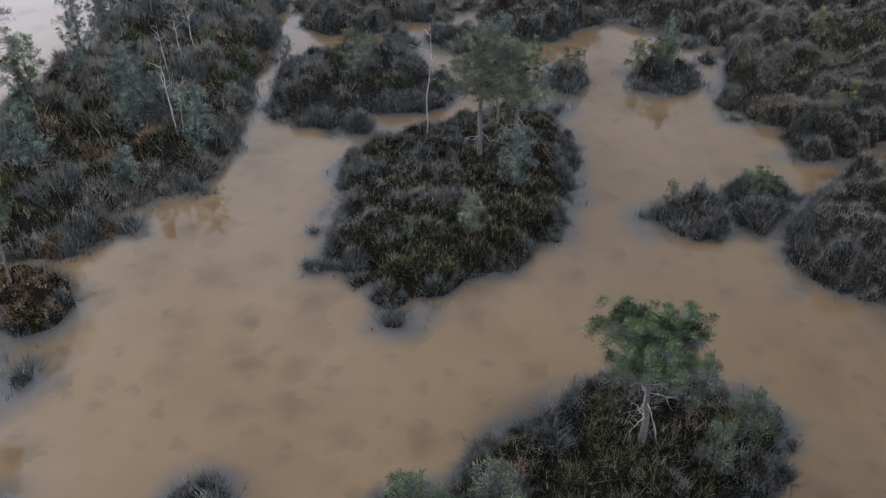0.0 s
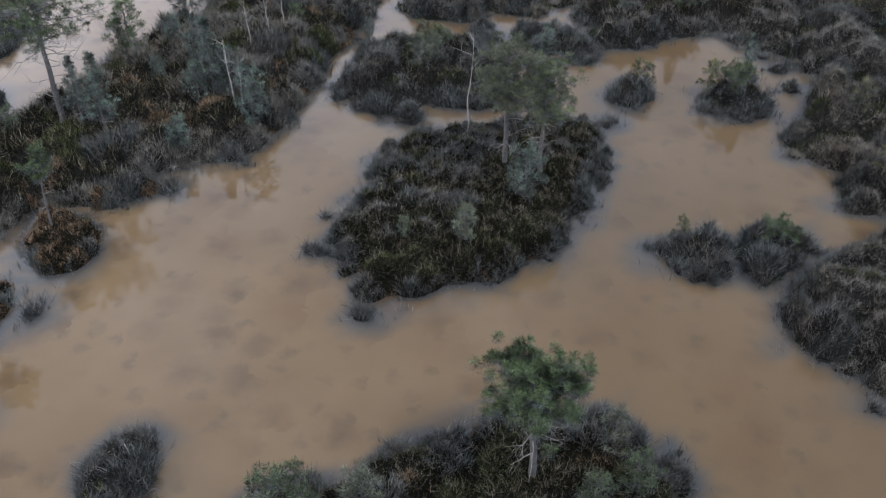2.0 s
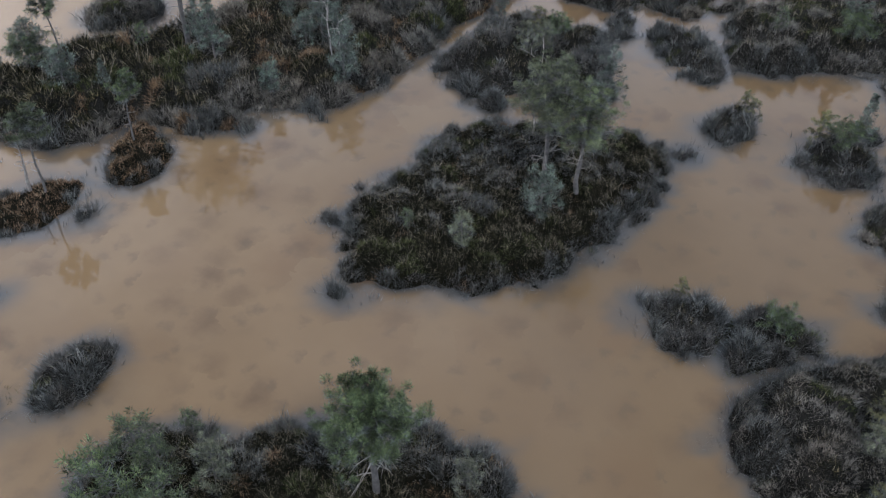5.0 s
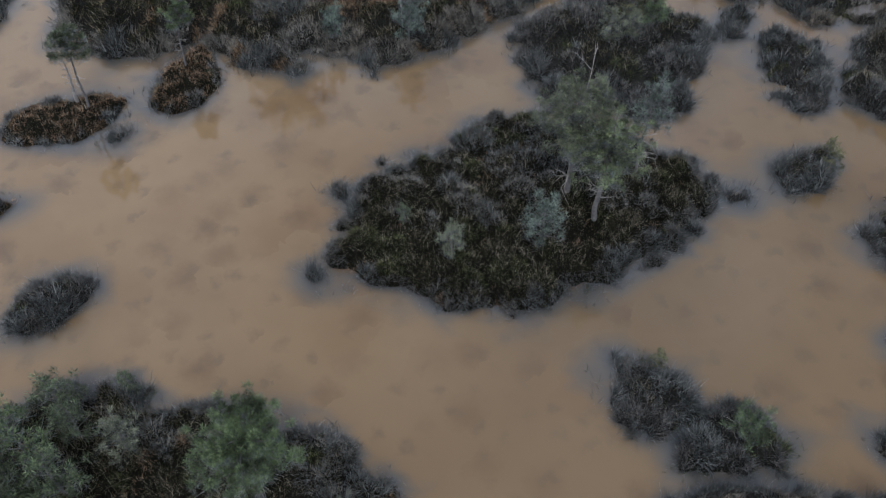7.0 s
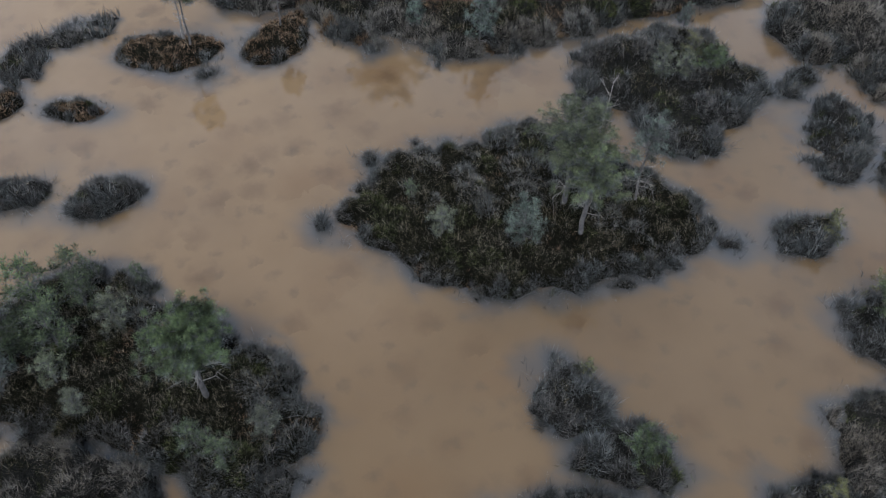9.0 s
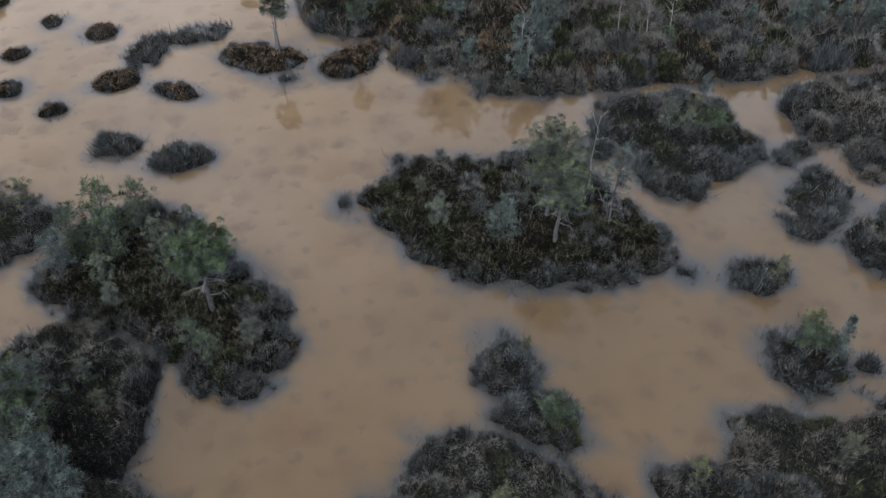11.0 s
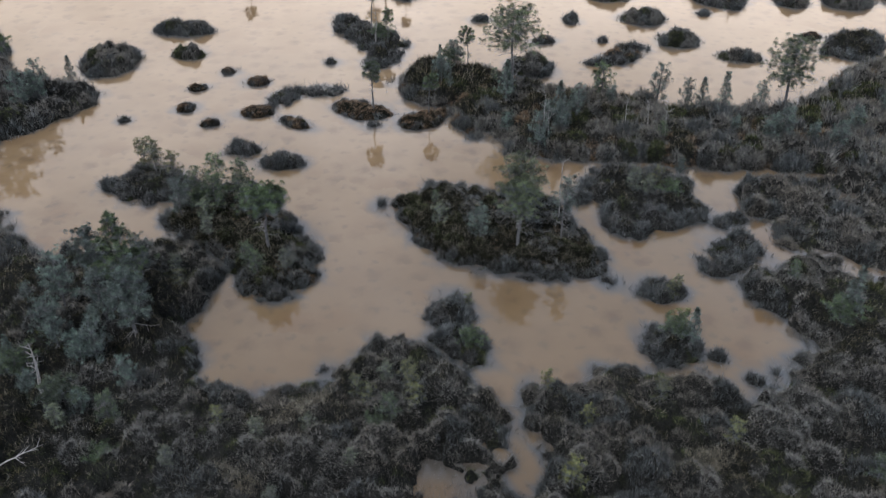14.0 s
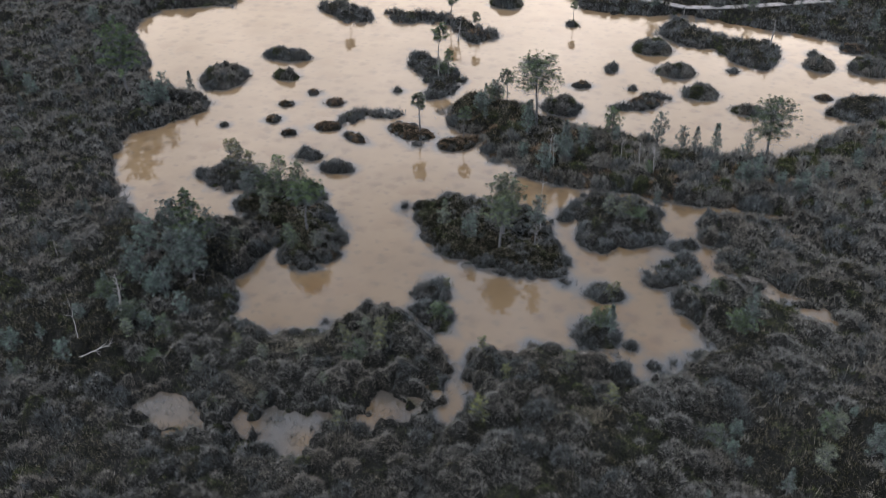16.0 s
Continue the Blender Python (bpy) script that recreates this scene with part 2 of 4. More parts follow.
def water_material():
    """Still, silty brown water: a clouded body with darker weed spots, under a mirror-smooth surface."""
    m, nodes, links, bsdf = material("silty brown bog water", 0.03, 0.5)
    bsdf.inputs["IOR"].default_value = 1.33
    broad = noise_node(nodes, links, 0.1, 4.0, 0.6)
    base = ramp(nodes, [(0.35, (0.127, 0.0865, 0.0475)), (0.65, (0.161, 0.111, 0.062))])
    links.new(broad.outputs["Fac"], base.inputs["Fac"])
    # the body is lighter westward: the western sky's glow put into its colour
    place = nodes.new("ShaderNodeTexCoord")
    drift = nodes.new("ShaderNodeMath")
    drift.operation = "MULTIPLY_ADD"
    drift.inputs[1].default_value = 16.0
    links.new(broad.outputs["Fac"], drift.inputs[0])
    across = nodes.new("ShaderNodeVectorMath")
    across.operation = "DOT_PRODUCT"
    across.inputs[1].default_value = (0.75, 0.5, 0.0)
    links.new(place.outputs["Object"], across.inputs[0])
    links.new(across.outputs["Value"], drift.inputs[2])
    glow_tint = nodes.new("ShaderNodeMapRange")
    glow_tint.interpolation_type = "SMOOTHSTEP"
    for key, value in (("From Min", 12.0), ("From Max", 38.0), ("To Min", 1.14), ("To Max", 0.86)):
        glow_tint.inputs[key].default_value = value
    links.new(drift.outputs[0], glow_tint.inputs["Value"])
    glow_tinted = nodes.new("ShaderNodeHueSaturation")
    links.new(glow_tint.outputs["Result"], glow_tinted.inputs["Value"])
    links.new(base.outputs["Color"], glow_tinted.inputs["Color"])
    tone = glow_tinted.outputs["Color"]
    # rounded weed patches under the silt, of two sizes, with ragged rims
    warp = noise_node(nodes, links, 1.4, 3.0, 0.6)
    for scale, near, far, most, tint in ((0.28, 0.0, 0.7, 0.5, (0.108, 0.062, 0.03)), (0.47, 0.0, 0.52, 0.66, (0.084, 0.054, 0.031)), (0.9, 0.0, 0.45, 0.5, (0.08, 0.06, 0.04))):
        moved = nodes.new("ShaderNodeVectorMath")
        moved.operation = "MULTIPLY_ADD"
        moved.inputs[1].default_value = (1.2, 1.2, 0.0)
        links.new(warp.outputs["Color"], moved.inputs[0])
        links.new(place.outputs["Object"], moved.inputs[2])
        cells = nodes.new("ShaderNodeTexVoronoi")
        cells.voronoi_dimensions = "2D"
        cells.inputs["Scale"].default_value = scale
        links.new(moved.outputs[0], cells.inputs["Vector"])
        blot = nodes.new("ShaderNodeMapRange")
        blot.interpolation_type = "SMOOTHSTEP"
        for key, value in (("From Min", near), ("From Max", far), ("To Min", most), ("To Max", 0.0)):
            blot.inputs[key].default_value = value
        links.new(cells.outputs["Distance"], blot.inputs["Value"])
        own = nodes.new("ShaderNodeSeparateColor")
        links.new(cells.outputs["Color"], own.inputs[0])
        sparse = nodes.new("ShaderNodeMapRange")
        sparse.inputs["From Min"].default_value, sparse.inputs["From Max"].default_value = 0.35, 1.0
        links.new(own.outputs[0], sparse.inputs["Value"])
        there = nodes.new("ShaderNodeMath")
        there.operation = "MULTIPLY"
        links.new(blot.outputs["Result"], there.inputs[0])
        links.new(sparse.outputs["Result"], there.inputs[1])
        mixed = nodes.new("ShaderNodeMix")
        mixed.data_type = "RGBA"
        mixed.inputs["B"].default_value = (*tint, 1)
        links.new(there.outputs[0], mixed.inputs["Factor"])
        links.new(tone, mixed.inputs["A"])
        tone = mixed.outputs["Result"]
    # along the banks the water turns darker and blue-grey
    off_bank = nodes.new("ShaderNodeAttribute")
    off_bank.attribute_name = "off_bank"
    open_water = nodes.new("ShaderNodeMapRange")
    open_water.interpolation_type = "SMOOTHSTEP"
    links.new(off_bank.outputs["Fac"], open_water.inputs["Value"])
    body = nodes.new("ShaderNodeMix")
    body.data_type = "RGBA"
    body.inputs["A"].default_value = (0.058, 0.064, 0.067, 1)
    links.new(open_water.outputs["Result"], body.inputs["Factor"])
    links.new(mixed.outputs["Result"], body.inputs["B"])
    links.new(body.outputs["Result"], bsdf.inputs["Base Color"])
    ripple = noise_node(nodes, links, 1.2, 2.0, 0.5)
    b = nodes.new("ShaderNodeBump")
    b.inputs["Strength"].default_value, b.inputs["Distance"].default_value = 0.03, 0.02
    links.new(ripple.outputs["Fac"], b.inputs["Height"])
    links.new(b.outputs["Normal"], bsdf.inputs["Normal"])
    return m


WATER = water_material()


# ---- shapes ----
rng = np.random.default_rng(7)
# stems grow in tufts
TUFT, TALLER, WIDER = 6, 1.25, 1.35
WINDOW = (-88, -66, 48, 92)


def hashed(ix, iy, k):
    """Repeatable random numbers from 0 to 1 for the cells of a grid."""
    v = np.sin(ix * 127.1 + iy * 311.7 + k * 74.7) * 43758.5453
    return v - np.floor(v)


def value_noise(x, y, k=0):
    ix, iy = np.floor(x), np.floor(y)
    fx, fy = x - ix, y - iy
    fx, fy = fx * fx * (3 - 2 * fx), fy * fy * (3 - 2 * fy)
    a, b = hashed(ix, iy, k), hashed(ix + 1, iy, k)
    c, d = hashed(ix, iy + 1, k), hashed(ix + 1, iy + 1, k)
    return (a + (b - a) * fx) * (1 - fy) + (c + (d - c) * fx) * fy


def tussocks(x, y, cell):
    """Rounded bushes on a loose grid: their height from 0 to 1, and the way from the bush's middle."""
    best = np.zeros_like(x)
    ox, oy, own = np.zeros_like(x), np.zeros_like(x), np.zeros_like(x)
    gx, gy = np.floor(x / cell), np.floor(y / cell)
    for i in (-1, 0, 1):
        for j in (-1, 0, 1):
            cx, cy = gx + i, gy + j
            px = (cx + 0.15 + 0.7 * hashed(cx, cy, 1)) * cell
            py = (cy + 0.15 + 0.7 * hashed(cx, cy, 2)) * cell
            r = cell * (0.42 + 0.34 * hashed(cx, cy, 3))
            dx, dy = x - px, y - py
            h = np.sqrt(np.maximum(0, 1 - (dx * dx + dy * dy) / (r * r))) * (0.45 + 0.55 * hashed(cx, cy, 4))
            up = h > best
            best, ox, oy = np.where(up, h, best), np.where(up, dx / r, ox), np.where(up, dy / r, oy)
            own = np.where(up, hashed(cx, cy, 9), own)
    return best, ox, oy, own


def shoreline(points, steps=6):
    """A smooth closed curve through the turning points of a shore."""
    p = np.array(points, float)
    a, b, c, d = np.roll(p, 1, 0), p, np.roll(p, -1, 0), np.roll(p, -2, 0)
    out = []
    for t in np.arange(steps) / steps:
        out.append(0.5 * (2 * b + (c - a) * t + (2 * a - 5 * b + 4 * c - d) * t * t + (3 * b - a - 3 * c + d) * t ** 3))
    return np.stack(out, 1).reshape(-1, 2)


def oval(x, y, rx, ry, turn=0):
    a = np.arange(8) * math.pi / 4
    c, s = math.cos(radians(turn)), math.sin(radians(turn))
    u, v = rx * np.cos(a), ry * np.sin(a)
    return np.stack([x + c * u - s * v, y + s * u + c * v], 1)


def inside_distance(x, y, curve):
    """Metres to the shore: positive on land, negative on water."""
    out = np.empty(len(x))
    a, b = curve, np.roll(curve, -1, 0)
    e = b - a
    ee = (e * e).sum(1) + 1e-9
    for s in range(0, len(x), 20000):
        px, py = x[s:s + 20000, None], y[s:s + 20000, None]
        wx, wy = px - a[:, 0], py - a[:, 1]
        t = np.clip((wx * e[:, 0] + wy * e[:, 1]) / ee, 0, 1)
        d = np.sqrt(((wx - t * e[:, 0]) ** 2 + (wy - t * e[:, 1]) ** 2).min(1))
        above = (a[:, 1] > py) != (b[:, 1] > py)
        cross = px < a[:, 0] + (py - a[:, 1]) / np.where(e[:, 1] == 0, 1e-9, e[:, 1]) * e[:, 0]
        odd = (above & cross).sum(1) % 2 == 1
        out[s:s + 20000] = np.where(odd, d, -d)
    return out


class Shore:
    """The shore of one land, with the distance to it kept on a grid."""

    def __init__(self, points, step):
        self.curve = shoreline(points)
        self.lo = np.maximum(self.curve.min(0) - 2, WINDOW[:2])
        self.hi = np.minimum(self.curve.max(0) + 2, WINDOW[2:])
        self.step = step
        self.n = np.ceil((self.hi - self.lo) / step).astype(int) + 2
        X, Y = np.meshgrid(self.lo[0] + np.arange(self.n[0]) * step, self.lo[1] + np.arange(self.n[1]) * step, indexing="ij")
        self.field = inside_distance(X.ravel(), Y.ravel(), self.curve).reshape(self.n)

    def distance(self, x, y):
        u, v = (x - self.lo[0]) / self.step, (y - self.lo[1]) / self.step
        i, j = np.clip(u.astype(int), 0, self.n[0] - 2), np.clip(v.astype(int), 0, self.n[1] - 2)
        a, b = np.clip(u - i, 0, 1), np.clip(v - j, 0, 1)
        f = self.field
        return (f[i, j] * (1 - a) + f[i + 1, j] * a) * (1 - b) + (f[i, j + 1] * (1 - a) + f[i + 1, j + 1] * a) * b


def mesh_from(name, verts, tris, mat, smooth=False):
    me = bpy.data.meshes.new(name)
    verts, tris = np.asarray(verts, np.float32), np.asarray(tris, np.int32)
    k = tris.shape[1]
    me.vertices.add(len(verts))
    me.vertices.foreach_set("co", verts.ravel())
    me.loops.add(tris.size)
    me.loops.foreach_set("vertex_index", tris.ravel())
    me.polygons.add(len(tris))
    me.polygons.foreach_set("loop_start", np.arange(len(tris), dtype=np.int32) * k)
    me.polygons.foreach_set("use_smooth", np.full(len(tris), smooth))
    me.update(calc_edges=True)
    me.materials.append(mat)
    return me


def part(name, me, parent, label="", kind=""):
    ob = new(name, me)
    ob.parent = parent
    return tagged(ob, label, kind=kind)


def blades_mesh(name, foot, way, length, width, mat, bend=0.0):
    """Stems from their feet along their ways; with a bend the tip droops over."""
    n = len(foot)
    turn = rng.uniform(0, 2 * math.pi, n)
    side = np.stack([np.cos(turn), np.sin(turn), np.zeros(n)], 1) * (width / 2)[:, None]
    if bend:
        mid = foot + way * (length * 0.6)[:, None]
        out = way * np.array([1, 1, 0.0])
        out /= np.linalg.norm(out, axis=1)[:, None] + 1e-6
        tip = mid + (way * (1 - bend) + out * bend) * (length * 0.5)[:, None]
        v = np.stack([foot - side, foot + side, mid + side * 0.7, mid - side * 0.7, tip], 1).reshape(-1, 3)
        k = np.arange(n)[:, None] * 5
        f = np.concatenate([k + [0, 1, 2], k + [0, 2, 3], k + [3, 2, 4]], 1).reshape(-1, 3)
    else:
        v = np.stack([foot - side, foot + side, foot + way * length[:, None]], 1).reshape(-1, 3)
        f = np.arange(n * 3).reshape(-1, 3)
    return mesh_from(name, v, f, mat)


# ---- water and bed ----
def sheet(name, u, v, rise, mat, label, category):
    X, Y = np.meshgrid(u, v, indexing="ij")
    n, k = len(v), len(u)
    i = (np.arange(k - 1)[:, None] * n + np.arange(n - 1)).ravel()
    me = mesh_from(name, np.stack([X, Y, rise(X, Y)], -1).reshape(-1, 3), np.stack([i, i + n, i + n + 1, i + 1], 1), mat, True)
    return tagged(new(name, me), label, category, kind="structure"), X.ravel(), Y.ravel()


far_line = np.concatenate([-np.geomspace(4000, 170, 8), np.linspace(-150, 150, 121), np.geomspace(170, 4000, 8)])
sheet("ground", far_line, far_line, lambda X, Y: np.where((np.hypot(X + 5, Y - 20) > 190) | (X > 47) | ((Y < -64) & (X > -60)) | ((Y > 91) & (X > -38)),
                              0.5 + 0.4 * value_noise(X / 40, Y / 40) + 0.9 * value_noise(X / 4, Y / 4, 41), -1.3),
      SCRUB, "dark peat bed and far moorland round the pools", "ground")

# ---- land ----
# pools that lie inside the land: middle, half-widths and turn
POOLS = [(31.4, 20.2, 1.9, 3.2, -18), (30.2, 28.8, 2.0, 3.6, 20), (26.4, 35.4, 1.6, 2.5, 30), (22.6, 39.4, 0.9, 1.6, 20), (-7.6, 64.4, 1.2, 2.6, -25), (2.6, 63.0, 0.9, 3.4, -40), (4.6, 66.6, 0.8, 1.6, 0)]
# wet lanes of low pale sedge, likewise
LANES = [(21.9, 26, 0.8, 3.4, 48), (22.9, 50.4, 1.2, 1.6, 0), (27.5, 24.5, 0.8, 3.0, -30)]
# darker groves of heather and crowberry under the pines: middle and reach
GROVES = [(14.0, 9.0, 8.5), (22.0, 68.0, 8.0), (26.0, 7.0, 7.0), (9.5, 60.5, 3.0)]
LANDS = {}


def pooled(x, y, d):
    torn = (value_noise(x / 0.9, y / 0.9, 15) - 0.5) * 2.4 + (value_noise(x / 0.4, y / 0.4, 16) - 0.5) * 0.9
    for px, py, rx, ry, turn in POOLS:
        c, s = math.cos(radians(turn)), math.sin(radians(turn))
        u, v = (x - px) * c + (y - py) * s, -(x - px) * s + (y - py) * c
        d = np.minimum(d, (np.sqrt((u / rx) ** 2 + (v / ry) ** 2) - 1) * min(rx, ry) + torn)
    return d


def in_lane(x, y):
    """1 in the middle of a lane, 0 outside."""
    out = np.zeros_like(x)
    for px, py, rx, ry, turn in LANES:
        c, s = math.cos(radians(turn)), math.sin(radians(turn))
        u, v = (x - px) * c + (y - py) * s, -(x - px) * s + (y - py) * c
        out = np.maximum(out, 1 - (u / rx) ** 2 - (v / ry) ** 2)
    return np.clip(out * 1.5, 0, 1)


def in_grove(x, y):
    out = np.zeros_like(x)
    for px, py, r in GROVES:
        out = np.maximum(out, 1 - ((x - px) ** 2 + (y - py) ** 2) / (r * r))
    return np.clip(out * 2.0, 0, 1)


def thicket(x, y):
    """The bushes stand in thickets some metres wide, with low ground between."""
    return np.clip((value_noise(x / 4.2, y / 4.2, 31) * 0.65 + value_noise(x / 1.9, y / 1.9, 32) * 0.35 - 0.24) * 3.2, 0.4, 1.25)


def relief(x, y, shore, rise, bush, cell, rough=0.3, pools=False):
    """Distance to the shore, height of the soil, and the bush that stands at places of a land."""
    d = shore.distance(x, y) + (0.0 if pools else -0.2)
    t, ox, oy, own = tussocks(x, y, cell)
    d = d + rough * ((value_noise(x / 1.4, y / 1.4, 5) - 0.5) * 1.3 + (value_noise(x / 0.5, y / 0.5, 6) - 0.5) * 1.0) + rough * 0.6 * (t - 0.5)
    t2, ox2, oy2, own2 = tussocks(x + 31.7, y - 12.3, cell * 0.5)
    if pools:
        d = pooled(x, y, d)
        low = (1 - 0.85 * in_lane(x, y)) * thicket(x, y)
        t, t2 = t * low, t2 * low
    shelf = np.clip(d / (0.6 if pools else 0.9 * bush), 0, 1) ** 0.8
    soil = np.where(d < 0, 0.02 + np.maximum(d, -1.0) * 0.9, 0.02 + rise * np.clip(d / 2.0, 0, 1) ** 0.8)
    soil = soil + shelf * (bush * (0.75 * t + 0.4 * t2) + 0.25 * rise * (value_noise(x / 3, y / 3, 8) - 0.5))
    return d, soil, ox * 0.75 + ox2 * 0.45, oy * 0.75 + oy2 * 0.45, np.where(own2 > 0.6, own2 * 1.7 % 1.0, own), 0.75 * t + 0.4 * t2


def land(name, points, label, category, rise=0.3, bush=0.75, cell=1.7, grid=0.3, dense=120, tall=0.4, wide=0.03,
         heath=0.4, edge=1.0, straw=0.03, rust=0.0, moss=0.06, rough=0.75, pools=False, kind="", group="", keep=None, pale=False, side=None):
    shore = Shore(points, 0.5 if kind else 0.2)
    LANDS[name] = LANDS.get(name, []) + [(shore, rise, bush, cell, rough, pools)]
    lo, hi = shore.lo + 0.5, shore.hi - 0.5
    nx, ny = (np.ceil((hi - lo) / grid)).astype(int) + 1
    X, Y = np.meshgrid(lo[0] + np.arange(nx) * grid, lo[1] + np.arange(ny) * grid, indexing="ij")
    x, y = X.ravel(), Y.ravel()
    d, z, *_ = relief(x, y, shore, rise, bush, cell, rough, pools)
    dry = (d > -0.95).reshape(nx, ny)
    cells = dry[:-1, :-1] | dry[1:, :-1] | dry[:-1, 1:] | dry[1:, 1:]
    i = (np.arange(nx - 1)[:, None] * ny + np.arange(ny - 1))[cells]
    quads = np.stack([i, i + ny, i + ny + 1, i + 1], 1)
    used, quads = np.unique(quads, return_inverse=True)
    base = tagged(new(name), label, category, group, kind)
    part("turf", mesh_from("turf", np.stack([x, y, z], 1)[used], quads.reshape(-1, 4), SCRUB if (heath < 0.35 and rust < 0.5) or shore.hi[0] < -18 else PEAT, True), base)

    # stems: every bush is of one kind; sedge and twigs keep to the shore, heather grows inland
    total, kept = int(float(np.prod(hi - lo)) * dense * (0.98 if kind else 0.6)), []
    for first in range(0, total, 500000):
        n = min(500000, total - first)
        n //= TUFT
        sx, sy = rng.uniform(lo[0], hi[0], n), rng.uniform(lo[1], hi[1], n)
        share = np.ones(n) if keep is None else keep(sx, sy)
        ok = (rng.uniform(0, 1, n) < share) & (shore.distance(sx, sy) > -1.4 * rough)
        kept.append(np.stack([sx[ok], sy[ok], np.minimum(1 / np.sqrt(share[ok]), 2.1)]))
        ex, ey = rng.uniform(lo[0], hi[0], n), rng.uniform(lo[1], hi[1], n)
        share = np.ones(n) if keep is None else keep(ex, ey)
        strip = (rng.uniform(0, 1, n) < share) & (np.abs(shore.distance(ex, ey)) < 0.7)
        kept.append(np.stack([ex[strip], ey[strip], np.minimum(1 / np.sqrt(share[strip]), 2.1)]))
    sx, sy, size = np.repeat(np.concatenate(kept, 1), TUFT, 1)
    roots = len(sx) // TUFT
    tuft_lean = np.repeat(rng.normal(0, 0.3 if not kind else 0.2, (roots, 2)), TUFT, 0)
    tuft_size = np.repeat(rng.uniform(0.65, 1.4, roots), TUFT)
    tuft_luck = np.repeat(rng.uniform(0, 1, roots), TUFT)
    sx, sy = sx + rng.normal(0, 0.07, len(sx)), sy + rng.normal(0, 0.07, len(sy))
    d, z, ox, oy, own, dome = relief(sx, sy, shore, rise, bush, cell, rough, pools)
    # the hollows between the bushes stay nearly bare
    dome = dome + in_lane(sx, sy) * 0.8 + 0.1 * (thicket(sx, sy) < 0.55) if pools else dome
    ok = (d > -0.12) & (tuft_luck < np.clip(dome * 2.0 + (0.05 if kind else -0.25), 0.32 if kind else 0.1, 1) + np.clip(0.5 - d, 0, 1))
    ok |= (d > -0.9) & (d <= -0.12) & (tuft_luck < (0.14 if pools else 0.07) * (0.9 + d) / 0.8)
    if pools:
        ok |= (d <= -0.18) & (d > -2.2) & (shore.distance(sx, sy) > 1.0) & (tuft_luck < 0.45 * value_noise(sx / 0.8, sy / 0.8, 17))
    sx, sy, size, d, z, ox, oy, own, tuft_size = (a[ok] for a in (sx, sy, size, d, z, ox, oy, own, tuft_size))
    ox, oy = ox + tuft_lean[ok, 0], oy + tuft_lean[ok, 1]
    z = np.maximum(z, -0.02)
    # near the water the stems hang outwards
    gx, gy = shore.distance(sx + 0.3, sy) - shore.distance(sx - 0.3, sy), shore.distance(sx, sy + 0.3) - shore.distance(sx, sy - 0.3)
    hang = np.clip(1 - d / 0.6, 0, 1) * 0.3
    ox, oy = ox - gx / 0.6 * hang, oy - gy / 0.6 * hang
    drift = value_noise(sx / 4.0, sy / 4.0, 11) - 0.5
    inner = np.clip(d / edge - 0.35, 0, 1)
    pick = np.clip(own + rng.normal(0, 0.06, len(own)), 0, 1)
    slope = 0.0 if side is None else ((sx - side[0]) * side[2] + (sy - side[1]) * side[3]) * 0.1
    split = np.clip(heath + drift * 0.6 + slope + (0.55 * in_grove(sx, sy) if pools else 0.0), 0, 1) * inner
    loose = rng.uniform(0, 1, len(own))
    is_straw = loose < straw * (0.4 + 1.6 * inner) + (in_lane(sx, sy) * 0.8 + 0.07 * (thicket(sx, sy) < 0.55) if pools else 0)
    is_rust = ~is_straw & (((own * 7.3) % 1.0) < rust * (0.5 + inner * 0.5))
    is_moss = ~is_straw & ~is_rust & (((own * 13.1) % 1.0) < moss * (0.3 + inner))
    left = ~is_straw & ~is_rust & ~is_moss
    is_heath = left & (pick < split)
    is_twig = left & ~is_heath & (pick < split + (1 - split) * (0.55 + 0.15 * inner))
    is_sedge = left & ~is_heath & ~is_twig
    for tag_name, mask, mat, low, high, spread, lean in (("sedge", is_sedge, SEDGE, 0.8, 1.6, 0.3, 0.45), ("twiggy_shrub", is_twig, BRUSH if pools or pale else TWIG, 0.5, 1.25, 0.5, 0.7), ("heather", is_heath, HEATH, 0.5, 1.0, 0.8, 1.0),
                                                   ("crowberry", is_moss, MOSS, 0.5, 0.9, 0.7, 1.0), ("straw", is_straw, STRAW, 1.0, 1.7, 0.5, 0.6), ("moss_heather", is_rust, RUST, 0.5, 0.95, 0.75, 1.0)):
        k = int(mask.sum())
        if not k:
            continue
        way = np.stack([lean * ox[mask], lean * oy[mask], np.sqrt(np.maximum(0.15, 1 - ox[mask] ** 2 - oy[mask] ** 2))], 1) + rng.normal(0, 1, (k, 3)) * np.array([spread, spread, 0.25])
        way[:, 2] = np.abs(way[:, 2]) + 0.2
        way /= np.linalg.norm(way, axis=1)[:, None]
        foot = np.stack([sx[mask], sy[mask], z[mask] - 0.04], 1)
        part(tag_name, blades_mesh(tag_name, foot, way, (1.1 if kind else TALLER) * tall * rng.uniform(low, high, k) * tuft_size[mask] ** 0.7 * size[mask] ** 0.7, (1.0 if kind else WIDER) * wide * rng.uniform(0.6, 1.4, k) * size[mask] ** 1.3 * (0.7 if tag_name == "straw" else 1.0), mat, 0.35 if tag_name == "sedge" and not kind and dense > 500 else 0.0), base, kind="stuff")
    return base


def soil_height(x, y):
    """Height of the soil at one place, on whatever land is there."""
    best = 0.0
    for rows in LANDS.values():
        for row in rows:
            if not (row[0].lo[0] < x < row[0].hi[0] and row[0].lo[1] < y < row[0].hi[1]):
                continue
            d, z, *_ = relief(np.array([x]), np.array([y]), *row)
            if d[0] > 0:
                best = max(best, float(z[0]))
    return best


